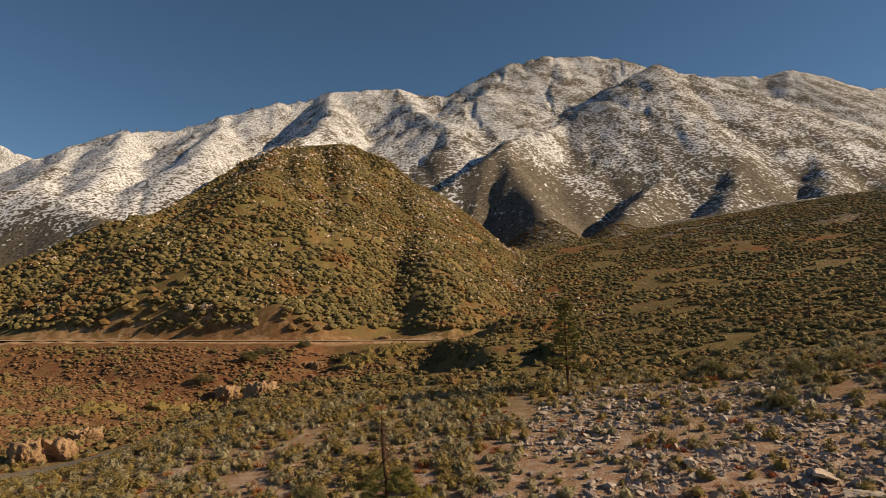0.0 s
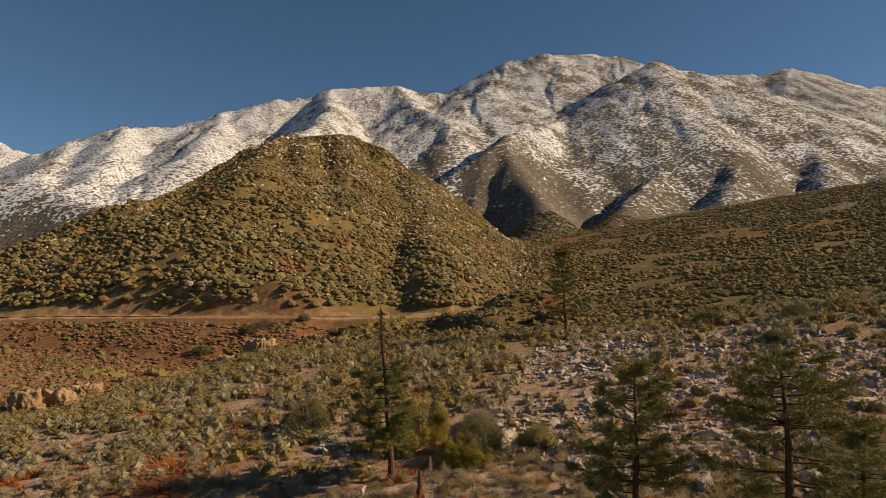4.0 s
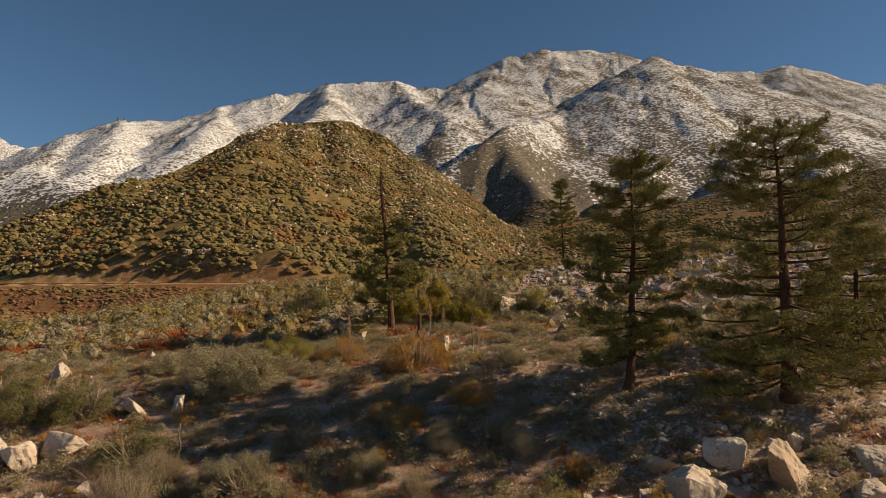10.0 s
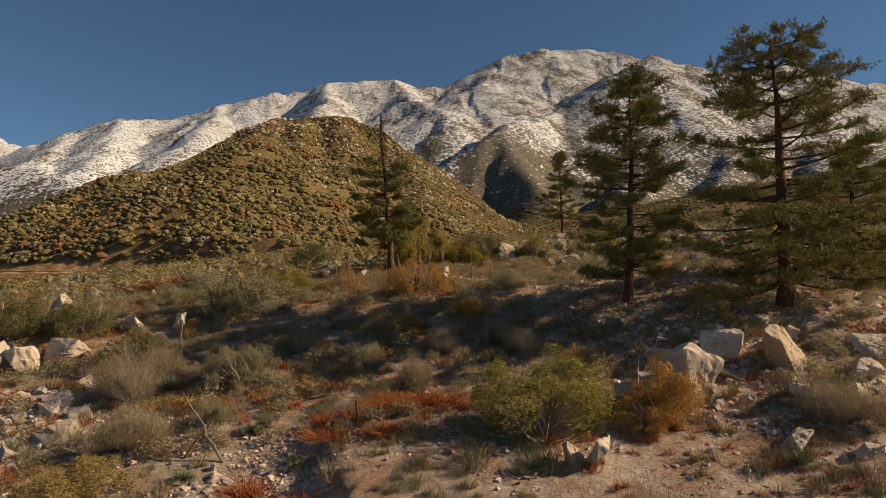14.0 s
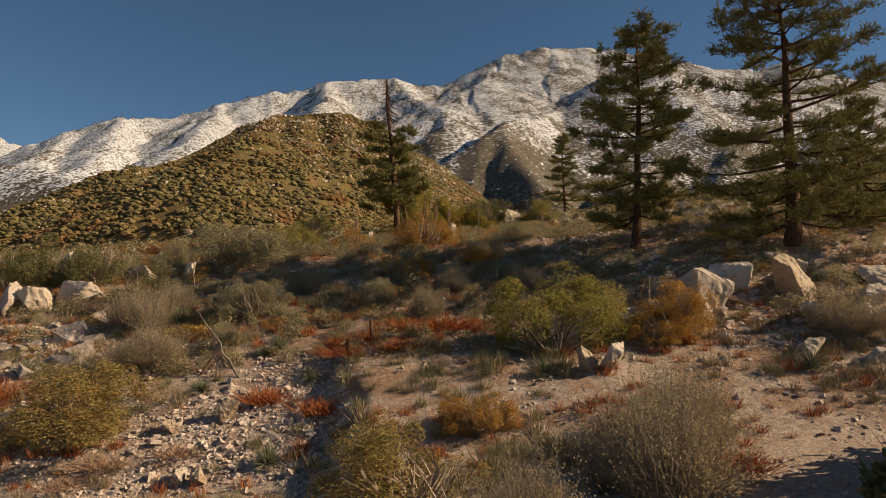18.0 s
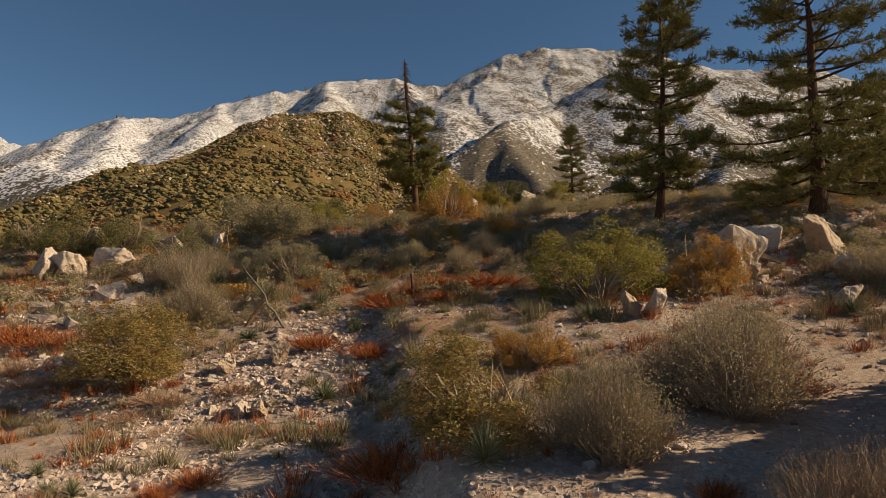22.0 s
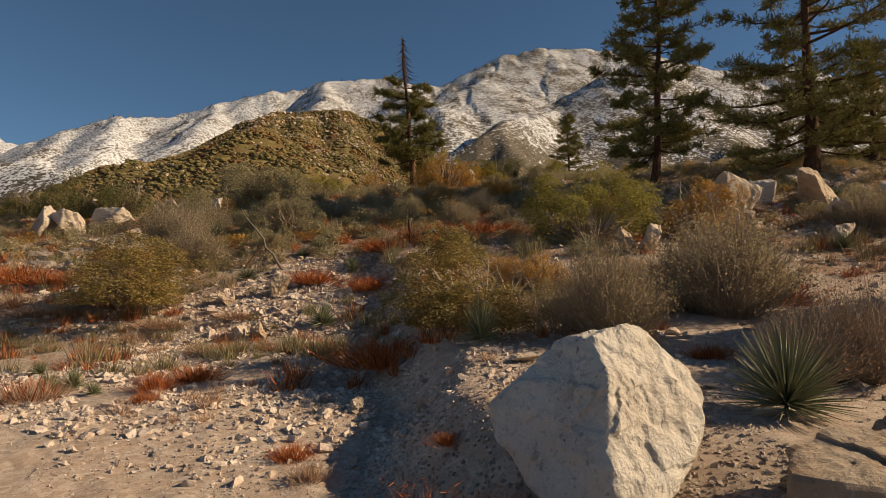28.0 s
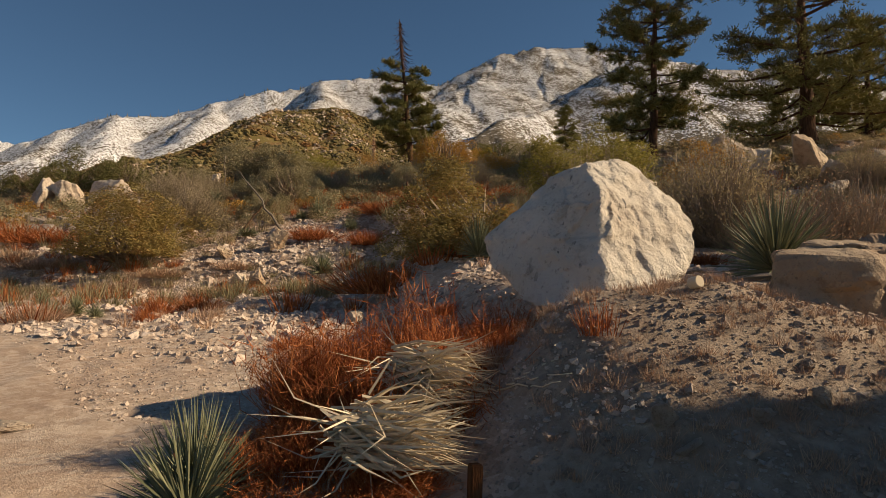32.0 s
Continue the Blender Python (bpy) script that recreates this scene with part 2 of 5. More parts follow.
def make_land():
    g = Mat("land", 0.95, 0.15)
    p = g.pos()
    xyz = g.n("SeparateXYZ", 0, Vector=p).node
    px, py, pz = xyz.outputs
    big, mid, fine = g.noise(0.035, 5), g.noise(0.35, 6, 0.6), g.noise(6.0, 5, 0.65)
    # gravel and stony soil
    peb = g.voro(9.0, 1)
    pebd = g.voro(9.0, 0)
    grit = g.voro(38.0, 1)
    gravel = g.mix(g.range(mid, 0.35, 0.65), (0.56, 0.39, 0.28), (0.63, 0.50, 0.39))
    gravel = g.mix(0.55, gravel, g.ramp(g.n("SeparateColor", 0, Color=peb), (0.0, (0.24, 0.170, 0.130)), (0.5, (0.43, 0.33, 0.255)), (1.0, (0.68, 0.59, 0.51))))
    gravel = g.mix(0.35, gravel, g.ramp(g.n("SeparateColor", 0, Color=grit), (0.0, (0.22, 0.165, 0.125)), (1.0, (0.54, 0.45, 0.375))))
    litter = g.mix(g.range(fine, 0.4, 0.62), (0.185, 0.085, 0.042), (0.42, 0.245, 0.135))
    gravel = g.mix(g.math("MULTIPLY", g.range(g.math("MULTIPLY_ADD", g.range(py, 20.0, 34.0), 0.06, g.noise(0.55, 6, 0.7)), 0.44, 0.58, 0, 0.75), g.math("MAXIMUM", g.range(py, 16.0, 32.0, 0.2, 1.0), g.math("MULTIPLY", g.range(px, -6.0, -3.5), g.range(py, 15.0, 20.0)))), gravel, litter)
    # grey-brown spoil of the mound
    spoil = g.math("MULTIPLY", g.range(px, -1.1, -0.6), g.range(py, 7.0, 5.4))
    gravel = g.mix(g.math("MULTIPLY", spoil, 0.75), gravel, g.mix(g.range(g.noise(9.0, 6, 0.7), 0.38, 0.62), (0.17, 0.125, 0.092), (0.34, 0.27, 0.205)))
    # brushy slopes: red-brown earth, dry grass, pale rock
    earth = g.mix(g.range(mid, 0.38, 0.62), (0.155, 0.064, 0.026), (0.22, 0.135, 0.060))
    brushy = g.mix(g.range(g.noise(0.09, 6, 0.7), 0.36, 0.54), earth, (0.165, 0.126, 0.044))
    brushy = g.mix(g.range(g.noise(0.16, 6, 0.7), 0.60, 0.68), brushy, (0.42, 0.31, 0.21))
    wash = g.math("MULTIPLY", g.math("MULTIPLY", g.range(px, -15.0, -45.0), g.range(py, 120.0, 165.0)), g.range(py, 262.0, 244.0))
    brushy = g.mix(g.math("MULTIPLY", wash, g.range(g.noise(0.2, 6, 0.7), 0.3, 0.5)), brushy, g.mix(g.range(g.noise(0.5, 6, 0.7), 0.4, 0.6), (0.165, 0.062, 0.026), (0.23, 0.125, 0.062)))
    rusty = g.math("MULTIPLY", g.range(g.noise(0.022, 6, 0.7), 0.53, 0.62, 0, 0.75), g.math("MULTIPLY", g.range(px, -20.0, 30.0), g.range(py, 190.0, 240.0)))
    brushy = g.mix(rusty, brushy, (0.235, 0.075, 0.028))
    # raw earth of the cut above the track
    cut = g.math("SUBTRACT", g.math("SUBTRACT", py, 251.0), g.math("MULTIPLY", 5.0, g.math("SINE", g.math("DIVIDE", px, 34.0))))
    cut = g.math("MULTIPLY", g.range(g.math("ABSOLUTE", cut), 7.0, 4.0), g.range(px, 24.0, 14.0))
    brushy = g.mix(g.math("MULTIPLY", cut, g.range(g.noise(0.12, 5, 0.7), 0.46, 0.60, 0, 0.9)), brushy, g.mix(g.range(mid, 0.4, 0.6), (0.30, 0.155, 0.07), (0.46, 0.30, 0.17)))
    bed = g.math("SUBTRACT", g.math("SUBTRACT", py, 245.2), g.math("MULTIPLY", 5.0, g.math("SINE", g.math("DIVIDE", px, 34.0))))
    bed = g.math("MULTIPLY", g.range(g.math("ABSOLUTE", bed), 4.6, 3.6), g.range(px, 24.0, 14.0))
    brushy = g.mix(g.math("MULTIPLY", bed, g.range(g.noise(0.3, 5, 0.7), 0.35, 0.5, 0.4, 0.95)), brushy, g.mix(g.range(mid, 0.4, 0.6), (0.34, 0.19, 0.095), (0.47, 0.32, 0.19)))
    far = g.range(py, 75.0, 130.0)
    col = g.mix(far, gravel, brushy)
    # snow by altitude, broken by brush and bare ground
    alt = g.math("MULTIPLY_ADD", g.math("SUBTRACT", py, 450.0), 0.12, pz)
    alt = g.math("MULTIPLY_ADD", g.math("SUBTRACT", big, 0.5), 130.0, alt)
    alt = g.math("ADD", alt, g.range(px, -180.0, -420.0, 0.0, 150.0))
    alt = g.math("ADD", alt, g.range(px, 120.0, 320.0, 0.0, 55.0))
    cover = g.math("MULTIPLY", g.range(alt, 75.0, 400.0), g.math("MAXIMUM", g.range(py, 600.0, 680.0), g.math("MULTIPLY", g.range(px, 120.0, 180.0), g.range(py, 430.0, 520.0))))
    down = g.n("Mapping", 0, Vector=p, Scale=(1.0, 0.38, 0.45))
    patch = g.noise(0.018, 7, 0.66, down)
    c = g.math("SUBTRACT", g.math("MULTIPLY", cover, g.math("SUBTRACT", g.range(px, -420.0, -150.0, 1.25, 1.06), g.range(px, 120.0, 320.0, 0.0, 0.12))), g.range(patch, 0.40, 0.62, 0, 0.7))
    c = g.math("ADD", c, g.math("MULTIPLY", g.math("SUBTRACT", g.noise(0.07, 6, 0.75, down), 0.5), 1.3))
    # less snow on the centre spur, to darken its brushy, shaded side
    spur_shade = g.math("MULTIPLY", g.math("MULTIPLY", g.range(px, 20.0, 60.0), g.range(px, 190.0, 150.0)), g.math("MULTIPLY", g.range(py, 690.0, 730.0), g.range(py, 1000.0, 930.0)))
    c = g.math("SUBTRACT", g.math("MINIMUM", c, 0.92), g.math("MULTIPLY", spur_shade, 0.35))
    v1 = g.n("TexVoronoi", 0, {"feature": "F1"}, Vector=p, Scale=0.15)
    v2 = g.n("TexVoronoi", 0, {"feature": "F1"}, Vector=p, Scale=0.28)
    s1 = g.range(g.math("SUBTRACT", v1, g.range(c, 0.0, 1.0, 0.76, 0.33)), -0.01, 0.025)
    s2 = g.range(g.math("SUBTRACT", v2, g.range(c, -0.2, 0.9, 0.66, 0.35)), -0.015, 0.03)
    snow_f = g.math("MULTIPLY", s1, s2)
    bush = g.math("SUBTRACT", 1.0, snow_f)
    # brush specks on the snow, kept near black to take in their shadows
    brown = g.mix(g.range(v2, 0.30, 0.46), (0.042, 0.036, 0.024), g.mix(g.noise(0.1, 4), (0.095, 0.076, 0.054), (0.195, 0.165, 0.130)))
    high = g.mix(snow_f, brown, (0.75, 0.75, 0.78))
    col = g.mix(g.math("MULTIPLY", g.range(alt, 70.0, 130.0), g.math("MAXIMUM", g.range(py, 590.0, 650.0), g.math("MULTIPLY", g.range(px, 110.0, 170.0), g.range(py, 420.0, 500.0)))), col, high)
    h1 = g.math("ADD", g.math("MULTIPLY", g.voro(55.0, 0), 0.25), g.noise(26.0, 7, 0.75))
    nb = g.bump(h1, 0.8, 0.022)
    nb = g.bump(g.math("MULTIPLY", g.noise(2.2, 7, 0.75), g.range(py, 9.0, 24.0)), 0.9, 0.35, nb)
    nb = g.bump(g.math("MULTIPLY", bush, g.range(py, 590.0, 660.0)), 0.9, 1.6, nb)
    return g.done(col, nb)


def make_leaf(name, a, b, rough=0.75, dead=None, through_=0.4, drift=1.3):
    """Foliage: hue changes from leaf clump to clump and from plant to plant."""
    g = Mat(name, rough, 0.25)
    isl = g.n("NewGeometry", 8)
    rnd = g.n("ObjectInfo", 5)
    c = g.mix(isl, a, b)
    if dead:
        c = g.mix(g.range(g.noise(drift, 4, 0.6), 0.5, 0.68), c, dead)
    c = g.mix(g.math("MULTIPLY", rnd, 0.5), c, tuple(v * 0.62 for v in b))
    tr = g.t.nodes.new("ShaderNodeBsdfTranslucent")
    g.t.links.new(c, tr.inputs["Color"])
    mx = g.t.nodes.new("ShaderNodeMixShader")
    mx.inputs[0].default_value = through_
    g.t.links.new(g.b.outputs[0], mx.inputs[1])
    g.t.links.new(tr.outputs[0], mx.inputs[2])
    g.t.links.new(mx.outputs[0], g.t.nodes["Material Output"].inputs["Surface"])
    return g.done(c)


def make_rock(name, a, b, stain=(0.16, 0.12, 0.09), scale=1.0, fleck=0.0):
    g = Mat(name, 0.88, 0.25)
    v = g.obj()
    rnd = g.n("ObjectInfo", 5)
    isl = g.n("NewGeometry", 8)
    c = g.mix(g.range(g.noise(1.1 * scale, 6, 0.6, v), 0.35, 0.65), a, b)
    c = g.mix(g.range(g.noise(4.0 * scale, 7, 0.7, v), 0.56, 0.70, 0, 0.8), c, stain)
    c = g.mix(g.range(g.noise(17.0 * scale, 4, 0.7, v), 0.58, 0.70, 0, 0.6), c, (0.08, 0.07, 0.065))
    c = g.mix(g.math("MULTIPLY", g.math("ADD", rnd, isl), 0.22), c, tuple(x * 0.55 for x in b))
    if fleck:
        tall = g.n("Mapping", 0, Vector=v, Rotation=(0.3, 0.5, 0.0), Scale=(1.0, 1.0, 0.42))
        c = g.mix(g.math("MULTIPLY", g.range(g.noise(13.0, 3, 0.55, tall), 0.63, 0.68, 0, fleck), g.range(g.noise(1.6, 4, 0.6, v), 0.38, 0.6)), c, (0.055, 0.055, 0.062))
    hgt = g.math("ADD", g.noise(3.0 * scale, 8, 0.65, v), g.math("MULTIPLY", g.voro(5.0 * scale, 0, v), 0.35))
    fine = g.math("ADD", g.noise(15.0 * scale, 8, 0.7, v), g.math("MULTIPLY", g.voro(19.0 * scale, 0, v), 0.5))
    return g.done(c, g.bump(fine, 0.45, 0.03 / scale, g.bump(hgt, 0.85, 0.15 / scale)))


def make_bark(name, a, b):
    g = Mat(name, 0.95, 0.1)
    v = g.n("Mapping", 0, Vector=g.obj(), Scale=(6.0, 6.0, 1.2))
    n1 = g.noise(2.0, 6, 0.65, v)
    return g.done(g.mix(g.range(n1, 0.35, 0.65), a, b), g.bump(n1, 0.9, 0.06))


LAND = make_land()
LEAF_OLIVE = make_leaf("olive_leaf", (0.20, 0.155, 0.050), (0.40, 0.300, 0.105), dead=(0.33, 0.19, 0.07))
LEAF_OAK = make_leaf("oak_leaf", (0.105, 0.105, 0.040), (0.235, 0.215, 0.080), dead=(0.22, 0.15, 0.06))
LEAF_GREEN = make_leaf("green_leaf", (0.200, 0.178, 0.042), (0.41, 0.345, 0.090))
LEAF_GREY = make_leaf("grey_leaf", (0.28, 0.222, 0.122), (0.47, 0.375, 0.222))
LEAF_BROWN = make_leaf("brown_leaf", (0.20, 0.115, 0.070), (0.40, 0.255, 0.165))
LEAF_GOLD = make_leaf("gold_leaf", (0.351, 0.182, 0.039), (0.546, 0.325, 0.085))
LEAF_SAGE = make_leaf("sage_leaf", (0.235, 0.205, 0.115), (0.425, 0.365, 0.215))
LEAF_YELLOW = make_leaf("willow_leaf", (0.25, 0.195, 0.025), (0.43, 0.33, 0.055))
LEAF_RED = make_leaf("rust_stem", (0.26, 0.060, 0.016), (0.62, 0.225, 0.075), through_=0.25)
LEAF_STRAW = make_leaf("straw", (0.40, 0.245, 0.155), (0.66, 0.455, 0.315), through_=0.25)
LEAF_FIR = make_leaf("fir_needle", (0.15, 0.16, 0.052), (0.38, 0.345, 0.115), dead=(0.36, 0.27, 0.085), through_=0.4)
LEAF_YUCCA = make_leaf("yucca_blade", (0.15, 0.165, 0.09), (0.33, 0.325, 0.19), 0.55, through_=0.2)
LEAF_DEAD = make_leaf("dead_blade", (0.55, 0.43, 0.29), (0.82, 0.71, 0.53), 0.7, through_=0.2)
BRUSH = make_leaf("brush", (0.100, 0.088, 0.035), (0.265, 0.198, 0.078), 0.9, dead=(0.25, 0.115, 0.042), through_=0.15, drift=0.05)
BRUSH_RED = make_leaf("wash_growth", (0.13, 0.062, 0.024), (0.30, 0.18, 0.095), 0.9, dead=(0.22, 0.070, 0.022), through_=0.15)
BARK = make_bark("fir_bark", (0.052, 0.030, 0.019), (0.14, 0.078, 0.048))
BARK_GREY = make_bark("grey_bark", (0.13, 0.105, 0.085), (0.28, 0.235, 0.19))
TWIG = make_bark("twig", (0.20, 0.150, 0.110), (0.41, 0.325, 0.245))
GRANITE = make_rock("granite", (0.74, 0.69, 0.62), (0.60, 0.515, 0.425), (0.40, 0.31, 0.235), 1.0, 0.9)
GRANITE_FIELD = make_rock("field_granite", (0.60, 0.505, 0.415), (0.44, 0.34, 0.255), (0.30, 0.19, 0.12))
GRANITE_TAN = make_rock("tan_granite", (0.52, 0.42, 0.31), (0.38, 0.26, 0.165), (0.26, 0.14, 0.07))
PINK_RUBBLE = make_rock("pink_rubble", (0.74, 0.62, 0.535), (0.53, 0.41, 0.325), (0.30, 0.19, 0.13))
RUBBLE = make_rock("rubble", (0.54, 0.46, 0.40), (0.33, 0.25, 0.20))
PALE = make_rock("pale_outcrop", (0.62, 0.50, 0.385), (0.44, 0.325, 0.225), (0.30, 0.18, 0.10), 0.4)
EARTH = make_rock("bluff_earth", (0.40, 0.265, 0.150), (0.28, 0.165, 0.085), (0.17, 0.085, 0.042), 0.4)
SLAB = make_rock("slab", (0.46, 0.37, 0.28), (0.31, 0.205, 0.13), (0.17, 0.10, 0.06), 1.6)
RUST = make_bark("rusty_steel", (0.09, 0.035, 0.015), (0.20, 0.08, 0.03))
_r = Mat("track_dirt", 0.95, 0.1)
TRACK = _r.done(_r.mix(_r.range(_r.noise(1.5, 6, 0.65), 0.35, 0.65), (0.30, 0.19, 0.105), (0.42, 0.31, 0.205)), _r.bump(_r.noise(8.0, 5), 0.5, 0.04))
_r = Mat("paved_lane", 0.85, 0.2)
LANE = _r.done(_r.mix(_r.range(_r.noise(2.0, 6, 0.65), 0.35, 0.65), (0.11, 0.10, 0.09), (0.19, 0.165, 0.14)), _r.bump(_r.noise(20.0, 5), 0.3, 0.01))

# ---- mesh helpers ----


def mesh_np(name, verts, tris, smooth=False):
    """A mesh from arrays of corners and triangles (or quads)."""
    me = bpy.data.meshes.new(name)
    verts, tris = np.asarray(verts, np.float32), np.asarray(tris, np.int32)
    k = tris.shape[1]
    me.vertices.add(len(verts))
    me.vertices.foreach_set("co", verts.ravel())
    me.loops.add(tris.size)
    me.loops.foreach_set("vertex_index", tris.ravel())
    me.polygons.add(len(tris))
    me.polygons.foreach_set("loop_start", np.arange(len(tris), dtype=np.int32) * k)
    me.polygons.foreach_set("loop_total", np.full(len(tris), k, np.int32))
    me.polygons.foreach_set("use_smooth", np.full(len(tris), smooth))
    me.update(calc_edges=True)
    return me


def part(name, data, material, parent=None, label="", m=None):
    """Links a mesh (or a bmesh) as one object, under a thing or a part."""
    if isinstance(data, bmesh.types.BMesh):
        me = bpy.data.meshes.new(name)
        data.to_mesh(me)
        data.free()
        data = me
    if material is not None and not data.materials:
        data.materials.append(material)
    ob = new(name, data)
    if parent is not None:
        ob.parent = parent
    if m is not None:
        ob.matrix_basis = m
    if label:
        ob["label"] = label
    return ob


def thing(name, label, category, group="", kind="", m=None):
    ob = new(name)
    if m is not None:
        ob.matrix_basis = m
    return tagged(ob, label, category, group, kind)


def join(parts):
    """One vertex and triangle array out of several."""
    vs, fs, n = [], [], 0
    for v, f in parts:
        vs.append(v)
        fs.append(np.asarray(f) + n)
        n += len(v)
    return np.concatenate(vs), np.concatenate(fs)


def spread(template, where, size, turn, tall=None):
    """Many copies of a template as one pair of arrays."""
    v, f = template
    n = len(where)
    c, s = np.cos(turn)[:, None], np.sin(turn)[:, None]
    sz = np.asarray(size)[:, None]
    tz = sz if tall is None else np.asarray(tall)[:, None]
    x = (v[None, :, 0] * c - v[None, :, 1] * s) * sz + where[:, 0:1]
    y = (v[None, :, 0] * s + v[None, :, 1] * c) * sz + where[:, 1:2]
    z = v[None, :, 2] * tz + where[:, 2:3]
    return np.stack([x, y, z], 2).reshape(-1, 3), (np.asarray(f)[None] + (np.arange(n) * len(v))[:, None, None]).reshape(-1, f.shape[1])


def unit(v):
    return v / np.maximum(np.linalg.norm(v, axis=-1, keepdims=True), 1e-9)


def blades(base, tip, width, rng, bend=None, sides=3):
    """Tapered three-sided spikes from base to tip; with bend, they kink at the middle."""
    n = len(base)
    d = unit(tip - base)
    a = unit(np.cross(d, unit(rng.normal(size=(n, 3)))))
    b = np.cross(d, a)
    w = np.broadcast_to(np.asarray(width, float), (n,))[:, None]
    ring = [base + w * (np.cos(k * 2.0944) * a + np.sin(k * 2.0944) * b) for k in range(3)]
    if bend is None:
        v = np.stack([*ring, tip], 1)
        f = np.array([(0, 1, 3), (1, 2, 3), (2, 0, 3)])
    else:
        midp = (base + tip) / 2 + bend
        ring2 = [midp + 0.7 * w * (np.cos(k * 2.0944) * a + np.sin(k * 2.0944) * b) for k in range(3)]
        v = np.stack([*ring, *ring2, tip], 1)
        f = np.array([(0, 1, 4), (0, 4, 3), (1, 2, 5), (1, 5, 4), (2, 0, 3), (2, 3, 5), (3, 4, 6), (4, 5, 6), (5, 3, 6)])
    k = v.shape[1]
    return v.reshape(-1, 3), (f[None] + (np.arange(n) * k)[:, None, None]).reshape(-1, 3)


def leaves(at, size, rng, up=0.3, out=None):
    """Small folded leaves (two triangles with a crease) about the points."""
    n = len(at)
    d = unit(rng.normal(size=(n, 3)) + np.array([0, 0, up]))
    if out is None:
        a = unit(np.cross(d, unit(rng.normal(size=(n, 3)))))
    else:
        # faces turned outward, as in a closed crown
        face = unit(unit(out) + 0.75 * rng.normal(size=(n, 3)))
        d = unit(np.cross(face, d))
        a = np.cross(face, d)
    c = np.cross(d, a)
    s = np.broadcast_to(np.asarray(size, float), (n,))[:, None] * rng.uniform(0.6, 1.4, (n, 1))
    v = np.stack([at, at + s * (0.5 * d + 0.3 * a + 0.1 * c), at + s * d, at + s * (0.5 * d - 0.3 * a + 0.1 * c)], 1)
    f = np.array([(0, 1, 2), (0, 2, 3)])
    return v.reshape(-1, 3), (f[None] + (np.arange(n) * 4)[:, None, None]).reshape(-1, 3)


def dome_points(n, rng, lumps=7, inner=0.55):
    """Points in the outer part of a lumpy dome of about unit radius."""
    centre = unit(rng.normal(size=(lumps, 3))) * rng.uniform(0.25, 0.62, (lumps, 1))
    centre[:, 2] = np.abs(centre[:, 2]) * 0.8 + 0.15
    rad = rng.uniform(0.32, 0.55, lumps)
    k = rng.integers(0, lumps, n)
    d = unit(rng.normal(size=(n, 3)))
    p = centre[k] + d * (rad[k] * rng.uniform(inner, 1.0, n) ** 0.5)[:, None]
    p[:, 2] = np.abs(p[:, 2])
    return p


def bunch_points(n, rng, main=8, per=8):
    """Points on many small bunches that make up a few main lumps of a dome, with their directions outward from the bunch."""
    big = unit(rng.normal(size=(main, 3))) * rng.uniform(0.22, 0.55, (main, 1))
    big[:, 2] = np.abs(big[:, 2]) * 0.72
    out = unit(rng.normal(size=(main * per, 3)) + 0.8 * unit(np.repeat(big, per, 0)))
    mid_ = np.repeat(big, per, 0) + out * rng.uniform(0.24, 0.44, (main * per, 1))
    rad_ = rng.uniform(0.09, 0.19, main * per)
    k = rng.integers(0, main * per, n)
    d = unit(rng.normal(size=(n, 3)) + np.array([0, 0, 0.35]))
    p = mid_[k] + d * (rad_[k] * rng.uniform(0.35, 1.0, n) ** 0.4)[:, None]
    p[:, 2] = np.abs(p[:, 2])
    return p, d + 0.5 * out[k]


def ball(seed, cut=1, rough=0.3):
    """A low lumpy dome for shrubs far off."""
    rng = np.random.default_rng(seed)
    bm = bmesh.new()
    bmesh.ops.create_icosphere(bm, subdivisions=cut, radius=1.0)
    v = np.array([q.co[:] for q in bm.verts])
    f = np.array([[q.index for q in p.verts] for p in bm.faces])
    bm.free()
    v = v * (1 + rough * rng.uniform(-1, 1, (len(v), 1)))
    v[:, 2] = np.maximum(v[:, 2], -0.25)
    return v, f


def ico(cuts):
    bm = bmesh.new()
    bmesh.ops.create_icosphere(bm, subdivisions=cuts, radius=1.0)
    v = np.array([q.co[:] for q in bm.verts])
    f = np.array([[q.index for q in p.verts] for p in bm.faces])
    bm.free()
    return v, f


ICO = {k: ico(k) for k in (4, 5, 6)}


